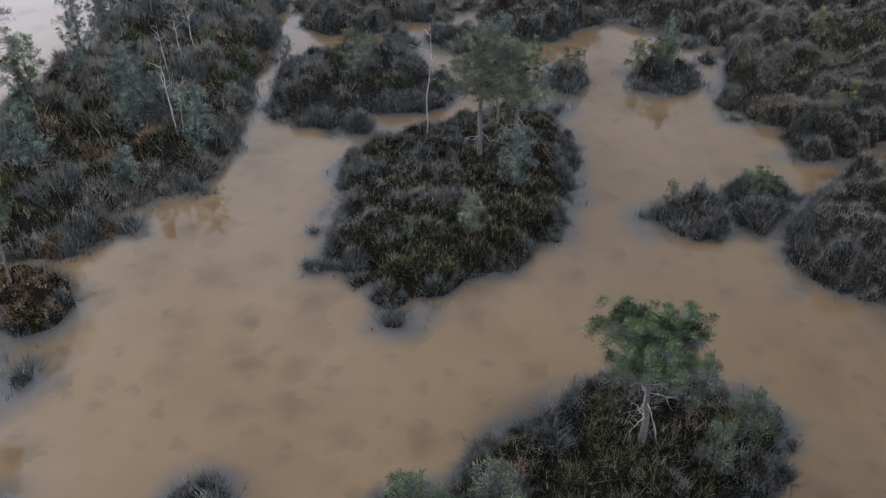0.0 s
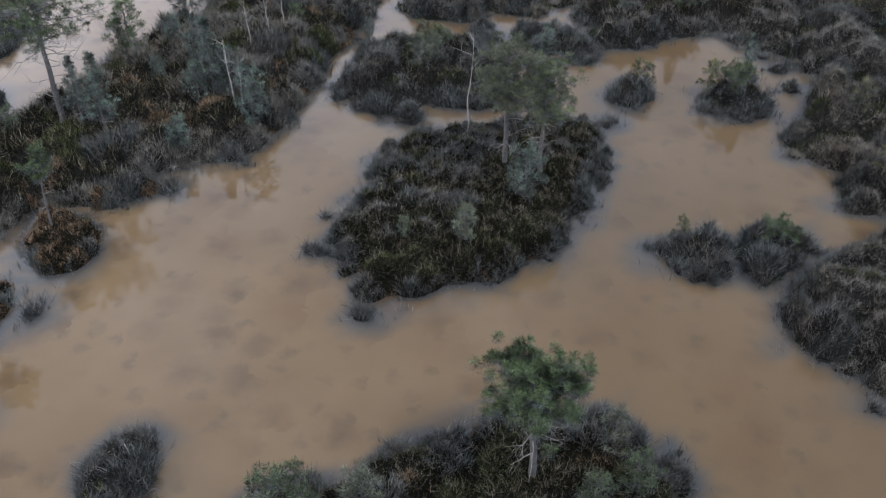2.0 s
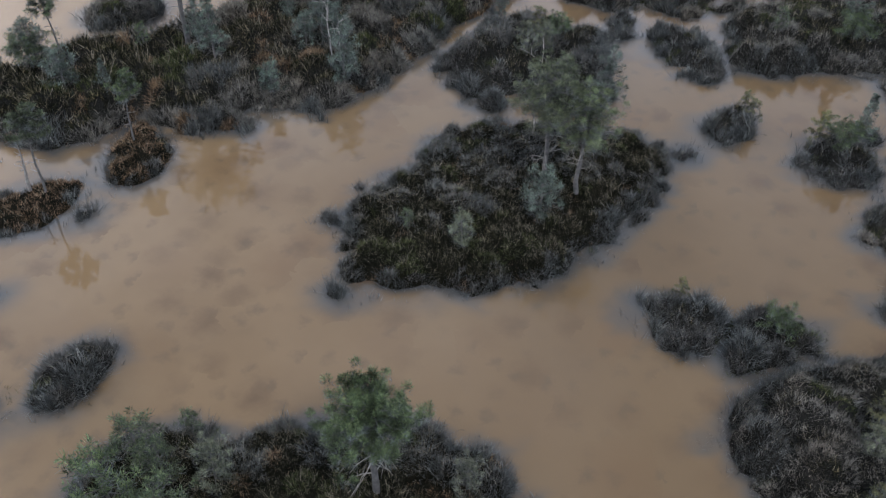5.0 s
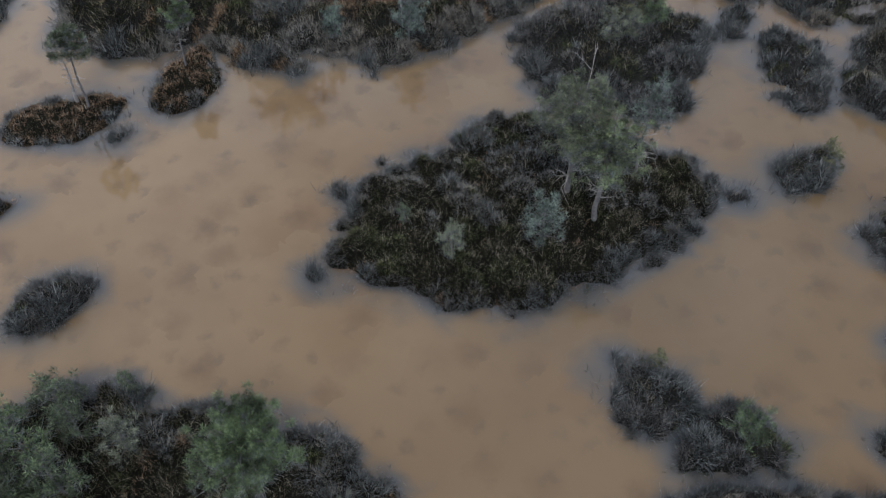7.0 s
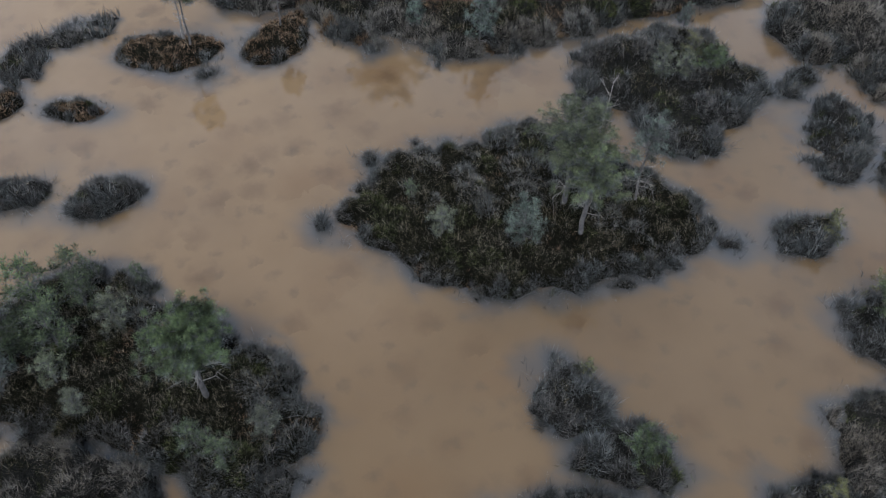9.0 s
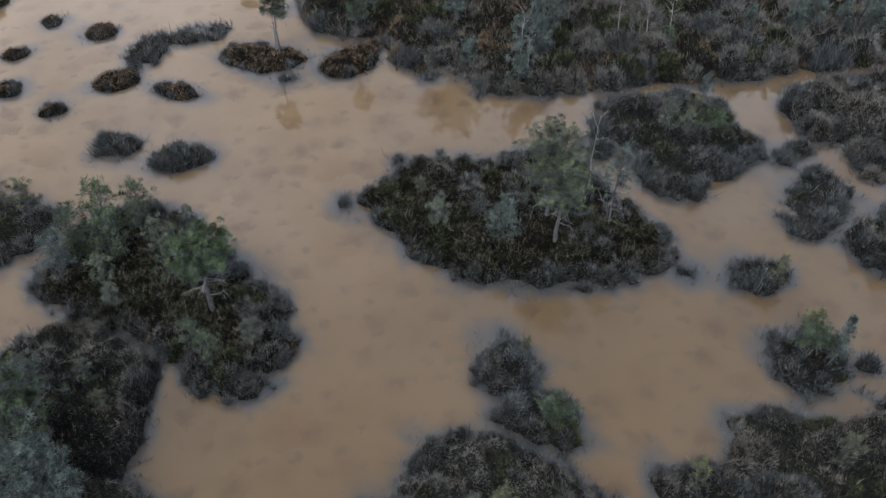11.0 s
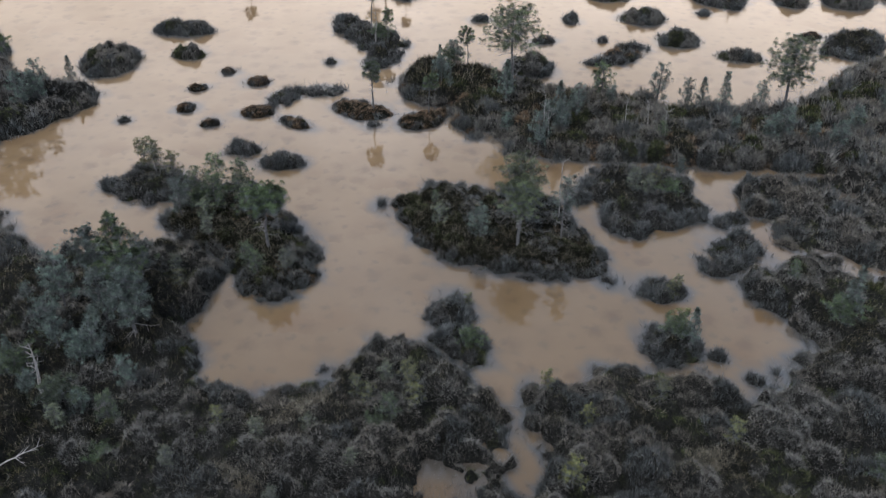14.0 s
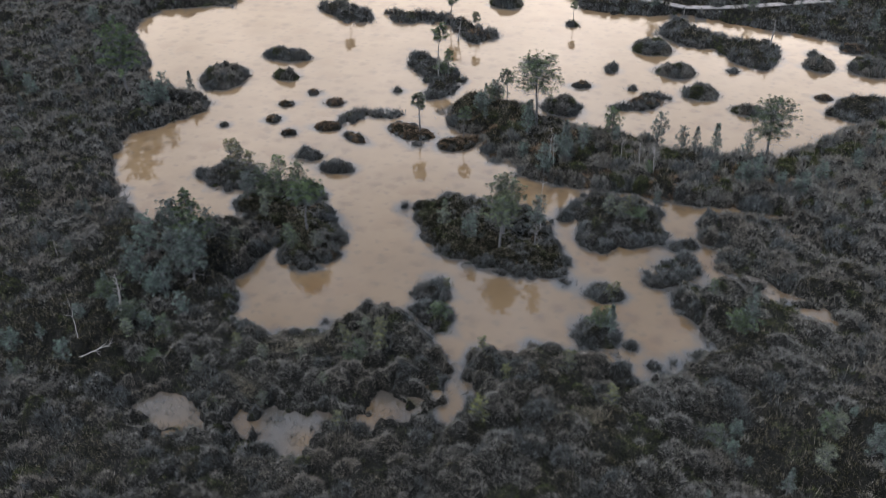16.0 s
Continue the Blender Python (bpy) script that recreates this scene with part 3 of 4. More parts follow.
def near_view(x, y):
    """Thins the growth out where it stays far off."""
    share = np.clip(1.4 - np.hypot((x - 14) / 36, (y - 34) / 34), 0.24, 1.0)
    return np.where((x - 1.1 * y > 34) | (x > 44) | (y > 80), 0.01, share)


# main lands
land("mainland_south", [(8.0, 5.6), (6.8, 9.6), (5.8, 12.0), (6.0, 14.2), (7.6, 16.4), (9.4, 17.2), (11, 17.0), (13.2, 16.9), (14.6, 16.6), (16.3, 17.7), (18.9, 18.8), (20.3, 20.5), (20.0, 24.7), (18.3, 27.6), (15.8, 29.0), (14.8, 30.4),
                        (15.2, 33.2), (16.4, 35.0), (18.6, 37.0), (19.8, 38.3), (22.7, 38.9), (26, 39.3), (28.5, 40.4), (36, 40.6), (70, 38), (120, 0), (60, -120), (-90, -110), (-100, -30), (-53, -18.8),
                        (-50.5, -18.9), (-46.9, -26.5), (-43, -28.5), (-38, -28), (-27.5, -19), (-21.5, -15.5), (-20, -11), (-19, -6.5), (-17.4, -4), (-13.4, -4.9), (-7.6, -8.8), (-2.3, -7.5), (3.9, -2.6), (8.1, 2.7)],
     "boggy mainland under grey-brown sedge and dwarf shrubs", "moorland", rise=0.5, bush=1.3, cell=1.9, grid=0.25, dense=470, tall=0.31, wide=0.0185, heath=0.14, moss=0.08, pools=True, kind="structure", keep=near_view)
land("mainland_east", [(70, 37.5), (36, 40.0), (28.5, 40.0), (26, 40.7), (22.9, 40.6), (19.5, 39.8), (17.9, 40.2), (17.9, 41.5), (18.0, 43.1), (16.2, 43.8), (15.1, 45.3), (16.0, 47.5), (17.0, 50.0), (17.6, 53.0), (16.2, 55.4),
                       (13.9, 56.8), (12.2, 58.9), (10.2, 57.8), (8.2, 56.4), (7, 55.3), (4.6, 54.8), (3.6, 56.6), (2.6, 59.3), (3.5, 62.2), (5.0, 65), (5.6, 70), (6, 130), (120, 130), (120, 40)],
     "boggy mainland under grey-brown sedge and dwarf shrubs", "moorland", rise=0.5, bush=1.4, cell=2.4, grid=0.25, dense=500, tall=0.3, wide=0.0185, heath=0.12, moss=0.06, pools=True, kind="structure", keep=near_view)
land("ridge", [(-22.5, 24.9), (-19.6, 27.3), (-18.9, 30.6), (-16.2, 31.3), (-13.9, 33.4), (-14.9, 34.4), (-13.1, 36.0), (-11.1, 37), (-10.8, 40), (-10.8, 44), (-10.4, 46), (-11.1, 48.5), (-10.3, 52), (-10.4, 55.5),
               (-11, 58.5), (-11, 62), (-10.5, 68.8), (-8, 80), (-5, 125), (-40, 130), (-38, 90), (-34.5, 75), (-30.5, 69), (-24.2, 64.7), (-21.5, 59), (-21.4, 52.3), (-23.4, 47), (-24.0, 41.6), (-25.2, 36.4),
               (-27.6, 32.5), (-28.2, 27.8), (-26, 25.4)],
     "long wooded ridge of dark heather and dwarf birch", "moorland", rise=0.5, bush=1.4, cell=2.1, grid=0.33, dense=760, tall=0.36, wide=0.022, heath=0.3, rust=0.05, moss=0.14, kind="structure", keep=near_view, pale=True, side=(-16, 48, 0.0, -0.35))
land("reed_flats", [(-6.3, 55.9), (-4.2, 56.5), (-2.9, 58.2), (-0.4, 58.2), (1.6, 60.4), (2.7, 62.8), (4.4, 65.3), (5.4, 70), (6, 130), (-9, 125), (-10.2, 72), (-10.4, 66.8), (-10.2, 62), (-9.8, 59.5), (-8.8, 57)],
     "low flats of grey sedge tussocks", "moorland", bush=1.3, cell=2.4, grid=0.3, dense=600, tall=0.3, wide=0.019, heath=0.1, rough=0.8, pools=True, kind="structure", keep=near_view)
land("far_moor", [(-54, 79), (-61, 71.5), (-62.6, 65), (-63.6, 58), (-66, 50), (-64, 44), (-63.8, 36), (-67, 33), (-80, 30), (-140, 40), (-140, 140), (-40, 140), (-45, 95)],
     "far moorland of dark heather beyond the pools", "moorland", bush=1.1, cell=2.4, grid=0.6, dense=60, tall=0.6, wide=0.06, heath=0.5, kind="structure")

# islands
land("bog_island", [(-1.3, 27.7), (0.3, 29), (2.4, 30.2), (4.2, 31.8), (5.4, 34.2), (6.2, 36.5), (6.4, 39), (6.2, 41.5), (5.2, 44.6), (3.5, 45), (1.5, 44.2), (-1, 43.0), (-3.5, 41.8), (-4.9, 38.5), (-4.6, 36),
                    (-4.8, 33.8), (-5.2, 31.5), (-3.4, 29.8), (-2.4, 27.9)],
     "round island of dark heather edged with grey sedge", "island", rise=0.6, bush=0.65, cell=1.3, grid=0.2, dense=950, tall=0.27, wide=0.014, heath=0.68, edge=0.8, straw=0.06, rust=0.02, moss=0.14, side=(1.0, 36.0, 0.8, -0.6))
land("bog_island", [(11.1, 21), (10.3, 23.1), (8.9, 24.0), (7.2, 24.2), (5.0, 23.4), (2.8, 21.5), (0.5, 20.0), (-1.5, 18.2), (-2.9, 15.4), (-2.3, 12.5), (1, 10.6), (4, 11.2), (5.3, 13.2), (7.0, 16), (9.0, 17.7), (10.7, 19.2)],
     "island of brown heather and young pines", "island", rise=0.6, bush=0.75, cell=1.4, grid=0.2, dense=950, tall=0.3, wide=0.014, heath=0.75, edge=0.8, straw=0.07, rust=0.05, moss=0.12, side=(4.0, 17.0, -0.5, -0.86))
land("bog_island", [(0.3, 46.2), (-1, 45.1), (-3.5, 44.3), (-5.4, 42.5), (-7, 43.4), (-9, 44.4), (-9.7, 46.2), (-9.6, 49), (-8.4, 51.6), (-6, 52.4), (-2.5, 53.3), (-2.1, 52.2), (-0.9, 50.4), (0.4, 47.6)],
     "island of grey sedge and brown dwarf birch", "island", rise=0.4, bush=1.2, grid=0.25, dense=700, tall=0.36, wide=0.017, heath=0.3)
land("bog_island", [(9.3, 34.4), (9.8, 33.1), (11.3, 32.6), (12.4, 33.2), (12.9, 34.0), (13.9, 33.3), (15.2, 33.6), (16.3, 35.6), (16.3, 37.4), (15, 37.4), (13.4, 36.7), (12.7, 35.9), (11.7, 36.3), (10.3, 36.1)],
     "small twin-lobed island of grey sedge", "island", bush=1.25, cell=1.6, grid=0.2, dense=800, tall=0.36, wide=0.016, heath=0.2, moss=0.2)
land("bog_island", [(3.4, 52.1), (4.7, 52.8), (4.4, 54.4), (2.1, 57.0), (0.5, 56.9), (-0.6, 54.9), (1.7, 52.6)],
     "sedge island at the mouth of an inlet", "island", bush=0.9, grid=0.25, dense=600, tall=0.36, wide=0.019, heath=0.1)
land("bog_island", [(10.6, 49.5), (10.8, 47.9), (12.5, 47.1), (14.2, 47.3), (15.0, 49.4), (14.4, 51.1), (12.5, 51.3), (11, 50.3)],
     "domed island of dark sedge", "island", bush=1.25, cell=1.6, grid=0.2, dense=700, tall=0.36, wide=0.017, heath=0.2, moss=0.15)
land("bog_island", [(-2.1, 3.4), (-0.3, 4.9), (0.4, 6.7), (-0.3, 9.9), (-2.9, 11), (-4.3, 9.5), (-5.1, 6.1), (-3.4, 4.2)],
     "sedge island with yellowing saplings", "island", bush=0.9, grid=0.25, dense=600, tall=0.36, wide=0.019, heath=0.2)
land("bog_island", [(-37, 15.7), (-31, 20.1), (-27.4, 21), (-26.8, 22.9), (-31, 24.3), (-34, 23.8), (-38.3, 19.5), (-41.2, 15.2)],
     "long dark island of heather with thin pines", "island", bush=0.7, grid=0.35, dense=240, tall=0.42, wide=0.03, heath=0.7)
land("bog_island", [(-30.7, 43.6), (-30.4, 45.1), (-32, 48.3), (-35.3, 50.3), (-36.2, 48.8), (-33.9, 45.9)], "low dark heather island", "island", bush=0.5, grid=0.35, dense=240, tall=0.42, wide=0.03, heath=0.6, rust=0.2)
land("bog_island", [(-36.6, 68.6), (-35.2, 71), (-35.7, 75), (-43, 76), (-42, 72), (-39.8, 70)], "dark heather island off the ridge", "island", bush=0.8, grid=0.35, dense=240, tall=0.42, wide=0.03, heath=0.6)
land("bog_island", [(-54.3, -5.5), (-49.4, 0.3), (-48.9, 4.3), (-52, 4.8), (-56, -1.5)], "far island of dark heather", "island", bush=0.7, grid=0.4, dense=140, tall=0.5, wide=0.042, heath=0.6)
land("bog_island", [(-52.8, 6.4), (-50.8, 9.5), (-52.6, 15.5), (-47, 20.6), (-46.7, 23.2), (-49.5, 25), (-52, 22), (-55, 16), (-54.8, 7)], "long curved island of dark heather", "island", bush=0.6, grid=0.4, dense=140, tall=0.5, wide=0.042, heath=0.6, rust=0.2)
land("bog_island", [(-57.3, 46.8), (-53.9, 49.8), (-53.2, 54.4), (-48.8, 58.8), (-48.8, 62.2), (-54.3, 63.5), (-57, 61.8), (-58, 56), (-62.5, 48.6)], "broad far island of dark heather", "island", bush=0.7, cell=2, grid=0.4, dense=140, tall=0.5, wide=0.042, heath=0.7)

# hummocks: middle, half-widths
for x, y, rx, ry in [(-7.3, 17.3, 1.3, 1.9), (-9, 13.6, 1.1, 1.6), (-25.3, -6, 3.1, 2.6), (-28, 1.7, 1.1, 1.5), (-34.3, -1.2, 1.3, 3.0), (7, 48.8, 1.4, 1.8), (-4.6, 43.3, 0.9, 1.0), (-29, 38, 1.9, 2.1),
                     (-38, 53.8, 1.6, 1.9), (-44, 50.3, 1.7, 2.2), (-51, 46.4, 1.9, 2.5), (-51.4, 68.3, 1.7, 1.7), (-52.3, 75, 2.4, 2.5), (-63.2, 22.5, 1.8, 2.2), (-34.3, 60, 1.1, 1.9)]:
    far = x < -20
    land("hummock", oval(x, y, rx * (1.2 if far else 1), ry * (1.2 if far else 1)), "rounded hummock of grey sedge in the pool", "hummock", rise=0.7 if far else 0.6, bush=0.9 if far else 1.0, cell=1.5, grid=0.2, dense=700 if x > -15 else 640, tall=0.34, wide=0.017 if x > -15 else 0.026, heath=0.2 if x > -15 else 0.0, moss=0.06 if x > -15 else 0.2, pale=far, edge=0.8, rough=0.35, group="hummocks in the pools")
for x, y, rx, ry in [(-3, 55.3, 0.9, 1.1), (13.4, 52, 0.6, 0.8), (16, 51.8, 0.6, 0.7), (15.3, 54.1, 0.6, 0.7), (-37, 45.5, 0.7, 0.7), (-46.3, 57.4, 0.8, 0.9), (-55.3, 67.7, 0.9, 0.9), (-41.4, 31.7, 0.8, 1.0), (-42.7, 42, 1.7, 0.9), (-57.2, 34.1, 1.0, 1.1), (-28, 17.1, 0.6, 0.7)]:
    land("hummock", oval(x, y, rx, ry), "small tussock of grey sedge standing in water", "hummock", rise=0.4, bush=0.8, cell=1.1, grid=0.2, dense=420, tall=0.34, wide=0.024, heath=0.2, edge=0.6, rough=0.15, group="hummocks in the pools")
for x, y, rx, ry in [(-16.3, 12.4, 1.2, 1.5), (-13.4, 8.9, 0.7, 0.9), (-13.1, 0.5, 0.45, 0.6), (-16.2, 5.4, 0.8, 0.9), (-20.4, 5.1, 0.8, 0.9),
                     (-24.5, 7.1, 0.7, 0.8), (-22.6, 10.7, 1.0, 1.2), (-36.2, 39, 0.9, 1.3), (-58.8, 73.2, 1.5, 1.9), (-41.0, 68.6, 0.8, 1.1)]:
    land("hummock", oval(x, y, rx * 1.15, ry * 1.15), "rust-brown hummock of peat moss and heather", "hummock", rise=0.6, bush=0.3, cell=1.1, grid=0.25, dense=420, tall=0.26, wide=0.022, heath=0.6, edge=0.5, rust=0.95, rough=0.25, group="hummocks in the pools")
for x, y, rx, ry in [(-5.7, 33.2, 0.35, 0.45), (-5.2, 30.7, 0.5, 0.4), (-2.0, 27.1, 0.6, 0.5), (6.1, 45.2, 0.6, 0.7), (14.4, 55.6, 0.5, 0.4), (17.6, 26.8, 0.5, 0.4), (-2.4, 54.0, 0.8, 0.7),
                     (-15.0, 24.1, 0.5, 0.9), (9.0, 34.6, 0.3, 0.3), (-8.4, 12.0, 0.4, 0.5), (-16, 33, 1.0, 1.1)]:
    land("tussock", oval(x, y, rx, ry), "loose tussock of pale sedge standing off the shore", "sedge tussock", rise=0.04, bush=0.12, cell=1.3, grid=0.25, dense=380, tall=0.42, wide=0.018, heath=0.0, moss=0.0, straw=0.06, rough=0.3, group="sedge tussocks off the shores")
for outline in ([(-18.5, 19.4), (-17, 19.9), (-16.0, 21.6), (-15.8, 24.1), (-16.8, 25.8), (-18.2, 25.1), (-19.3, 22.6), (-19.6, 20.4)], [(-16, 26.0), (-14.9, 26.5), (-14.5, 28.2), (-15.3, 29.9), (-17, 30.8), (-18.6, 30.4), (-18, 28), (-17, 26.7)],
                oval(-14.4, 16.7, 0.8, 2.0, -23)):
    land("hummock", outline, "broad rust-brown hummock of peat moss and heather", "hummock", rise=0.5, bush=0.35, cell=1.1, grid=0.2, dense=480, tall=0.26, wide=0.022, heath=0.6, edge=0.5, rust=0.95, rough=0.25, group="hummocks in the pools")
land("brushwood", [(-17.6, 13.2), (-18.4, 15), (-20, 15.6), (-20.3, 18.6), (-21.6, 20.2), (-22.2, 18), (-21.6, 15), (-20, 13)], "drift of dark drowned twigs and sedge", "brushwood", rise=0.1, bush=0.15, cell=1.2, grid=0.3, dense=160, tall=0.5, wide=0.03, heath=0.1, rough=0.8)


# water
along = np.concatenate([-np.geomspace(300, 66, 9), np.arange(-62, 36, 0.55), np.geomspace(40, 300, 9)])
across = np.concatenate([-np.geomspace(300, 36, 9), np.arange(-30, 78, 0.55), np.geomspace(82, 300, 9)])
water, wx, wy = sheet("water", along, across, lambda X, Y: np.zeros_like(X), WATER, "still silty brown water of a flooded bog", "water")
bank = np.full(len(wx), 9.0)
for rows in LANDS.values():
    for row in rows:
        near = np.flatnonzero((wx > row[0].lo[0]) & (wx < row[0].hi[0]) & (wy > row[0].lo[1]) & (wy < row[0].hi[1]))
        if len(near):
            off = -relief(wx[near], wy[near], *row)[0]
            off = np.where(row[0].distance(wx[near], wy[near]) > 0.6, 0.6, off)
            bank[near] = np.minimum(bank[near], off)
# 0 at the banks, 1 in open water; drives the darker blue-grey margin
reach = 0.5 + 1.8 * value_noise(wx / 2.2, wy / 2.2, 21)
off_bank = water.data.attributes.new("off_bank", "FLOAT", "POINT")
off_bank.data.foreach_set("value", np.clip((bank + 0.15) / reach, 0, 1).astype(np.float32))

# ---- trees ----
def tube(path, radii, sides=6):
    p, r = np.array(path, float), np.array(radii, float)
    way = np.gradient(p, axis=0)
    way /= np.linalg.norm(way, axis=1)[:, None] + 1e-9
    ref = np.where(np.abs(way[:, 2:]) > 0.9, np.array([[1.0, 0, 0]]), np.array([[0, 0, 1.0]]))
    u = np.cross(way, ref)
    u /= np.linalg.norm(u, axis=1)[:, None]
    v = np.cross(way, u)
    a = np.arange(sides) * 2 * math.pi / sides
    ring = p[:, None] + r[:, None, None] * (np.cos(a)[None, :, None] * u[:, None] + np.sin(a)[None, :, None] * v[:, None])
    faces = []
    for i in range(len(p) - 1):
        for j in range(sides):
            k = (j + 1) % sides
            faces.append((i * sides + j, i * sides + k, (i + 1) * sides + k, (i + 1) * sides + j))
    return ring.reshape(-1, 3), np.array(faces)


def joined(pieces):
    verts, faces, n = [], [], 0
    for v, f in pieces:
        verts.append(v)
        faces.append(f + n)
        n += len(v)
    return np.concatenate(verts), np.concatenate(faces)


def needles(name, spots, sizes, per, length, width, mat, gen, flat=0.6):
    """Sprays of needles round the ends of the twigs."""
    n = len(spots) * per
    c = np.repeat(np.array(spots), per, 0)
    s = np.repeat(np.array(sizes), per)
    w = gen.normal(0, 1, (n, 3))
    w /= np.linalg.norm(w, axis=1)[:, None]
    foot = c + w * (s * gen.uniform(0.15, 0.9, n))[:, None] * np.array([1, 1, flat])
    way = w + np.array([0, 0, 0.55]) + gen.normal(0, 0.35, (n, 3))
    way /= np.linalg.norm(way, axis=1)[:, None]
    side = np.cross(way, gen.normal(0, 1, (n, 3)))
    side /= np.linalg.norm(side, axis=1)[:, None] + 1e-9
    L, W = length * gen.uniform(0.6, 1.3, n), width * gen.uniform(0.7, 1.3, n)
    v = np.stack([foot - side * W[:, None] / 2, foot + side * W[:, None] / 2, foot + way * L[:, None]], 1).reshape(-1, 3)
    f = np.arange(n * 3).reshape(-1, 3)
    return mesh_from(name, v, f, mat)


def pine(name, label, seed, height, crown_base, radius, form, mat, limbs=26, dead=5, thick=0.13, lean=0.03, per=26, spray=0.24, wide=0.06):
    """A pine: tapered trunk, limbs, bare dead limbs below, and a crown of needle sprays. form: umbrella, open, cone or bush."""
    gen = np.random.default_rng(seed)
    tree = tagged(new(name), label, "tree")
    zs = np.linspace(0, 1, 9)
    sway = np.cumsum(gen.normal(0, 0.007, (9, 2)), 0) * height
    sway -= sway[0]
    axis = np.stack([sway[:, 0] + lean * height * zs, sway[:, 1], zs * height - 0.15], 1)
    v, f = tube(axis, thick * 0.8 * (1.05 - zs) ** 0.8 + 0.012, 8)
    part("trunk", mesh_from("trunk", v, f, BARK, True), tree)

    def on_axis(t):
        return np.array([np.interp(t, zs, axis[:, k]) for k in range(3)])

    pieces, spots, sizes = [], [], []
    turn = gen.uniform(0, 6.28)
    for i in range(limbs):
        t = crown_base + (0.985 - crown_base) * (i + gen.uniform(0.1, 0.9)) / limbs
        rel = (t - crown_base) / (1 - crown_base)
        if form == "umbrella":
            reach = radius * (0.25 + 0.95 * math.sqrt(1 - rel * rel)) * (0.8 if rel < 0.12 else 1)
        elif form == "open":
            reach = radius * (0.95 - 0.45 * rel) * gen.uniform(0.5, 1.15)
        elif form == "bush":
            reach = radius * (0.8 + 0.3 * math.sin(rel * 3.1)) * (1 - 0.55 * rel)
        else:
            reach = radius * (1.05 - 0.9 * rel)
        reach *= gen.uniform(0.75, 1.12)
        turn += 2.4 + gen.normal(0, 0.3)
        start = on_axis(t)
        rise = {"umbrella": 0.18, "open": 0.12, "cone": 0.35, "bush": 0.5}[form] + gen.normal(0, 0.1)
        out = np.array([math.cos(turn), math.sin(turn), 0])
        s = np.linspace(0, 1, 5)[:, None]
        path = start + out * reach * s + np.array([0, 0, 1]) * reach * (rise * s + 0.18 * (s - s * s) * gen.normal(0, 1))
        path += gen.normal(0, 0.03, (5, 3)) * reach * s
        pieces.append(tube(path, np.linspace(0.022, 0.006, 5) * (0.5 + height / 7), 3))
        count = max(2, int(reach * (4.6 if form != "open" else 4.0)))
        for k in range(count):
            inmost = 0.12 if form == "umbrella" else 0.3
            w = inmost + (1 - inmost) * (k + gen.uniform(0, 1)) / count
            p = start + (path[-1] - start) * w + gen.normal(0, 0.16, 3) * np.array([1, 1, 0.5]) * min(1.2, reach) + np.array([0, 0, 0.1])
            spots.append(p)
            sizes.append(gen.uniform(0.14, 0.28) * (0.6 + 0.25 * min(reach, 1.8)))
    spots.append(on_axis(1.0))
    sizes.append(0.25)
    v, f = joined(pieces)
    part("limbwork", mesh_from("limbwork", v, f, BARK, True), tree, kind="stuff")
    spots, sizes = np.array(spots), np.array(sizes)
    crown = part("crown", needles("crown", spots, sizes, per, spray, wide, mat, gen), tree)
    # bare twigs, whose blue-grey tint also carries the shade under the crown
    part("twigwork", needles("twigwork", spots - np.array([0, 0, 0.12 + 0.03 * height]), sizes * 1.1, max(10, per // 2), spray * 1.7, wide * 0.42, SHADE_TWIGS, gen), crown, "blue-grey bare twigs with crown shade in the tint", "stuff")
    for i in range(dead):
        t = gen.uniform(0.35, 1.05) * crown_base
        turn = gen.uniform(0, 6.28)
        reach = radius * gen.uniform(0.35, 0.8)
        start = on_axis(t)
        s = np.linspace(0, 1, 6)[:, None]
        out = np.array([math.cos(turn), math.sin(turn), -0.05 + gen.normal(0, 0.12)])
        path = start + out * reach * s + gen.normal(0, 0.05, (6, 3)) * reach * s
        twigs = [tube(path, np.linspace(0.025, 0.006, 6), 4)]
        for k in (2, 3, 4):
            side = gen.normal(0, 0.25, 3) * reach + out * reach * 0.2
            twigs.append(tube([path[k], path[k] + side * 0.5, path[k] + side], [0.012, 0.009, 0.004], 3))
        v, f = joined(twigs)
        part("dead_limb", mesh_from("dead_limb", v, f, GREYWOOD, True), tree, "bare grey dead limb")
    return tree


def dead_tree(name, label, seed, height, mat, limbs=7, thick=0.07, lean=0.06):
    gen = np.random.default_rng(seed)
    tree = tagged(new(name), label, "dead tree")
    zs = np.linspace(0, 1, 9)
    sway = np.cumsum(gen.normal(0, 0.009, (9, 2)), 0) * height
    axis = np.stack([sway[:, 0] + lean * height * zs, sway[:, 1], zs * height - 0.15], 1)
    v, f = tube(axis, thick * (1.1 - zs), 7)
    part("trunk", mesh_from("trunk", v, f, mat, True), tree)
    for i in range(limbs):
        k = gen.integers(4, 8)
        turn = gen.uniform(0, 6.28)
        reach = gen.uniform(0.3, 0.9) * height * 0.22
        s = np.linspace(0, 1, 5)[:, None]
        path = axis[k] + np.array([math.cos(turn), math.sin(turn), gen.uniform(0.2, 1.0)]) * reach * s + gen.normal(0, 0.05, (5, 3)) * reach * s
        pieces = [tube(path, np.linspace(thick * 0.35, 0.006, 5), 4)]
        side = gen.normal(0, 0.3, 3) * reach + np.array([0, 0, 0.3]) * reach
        pieces.append(tube([path[2], path[2] + side * 0.6, path[2] + side], [0.012, 0.008, 0.004], 3))
        v, f = joined(pieces)
        part("limb", mesh_from("limb", v, f, mat, True), tree)
    return tree


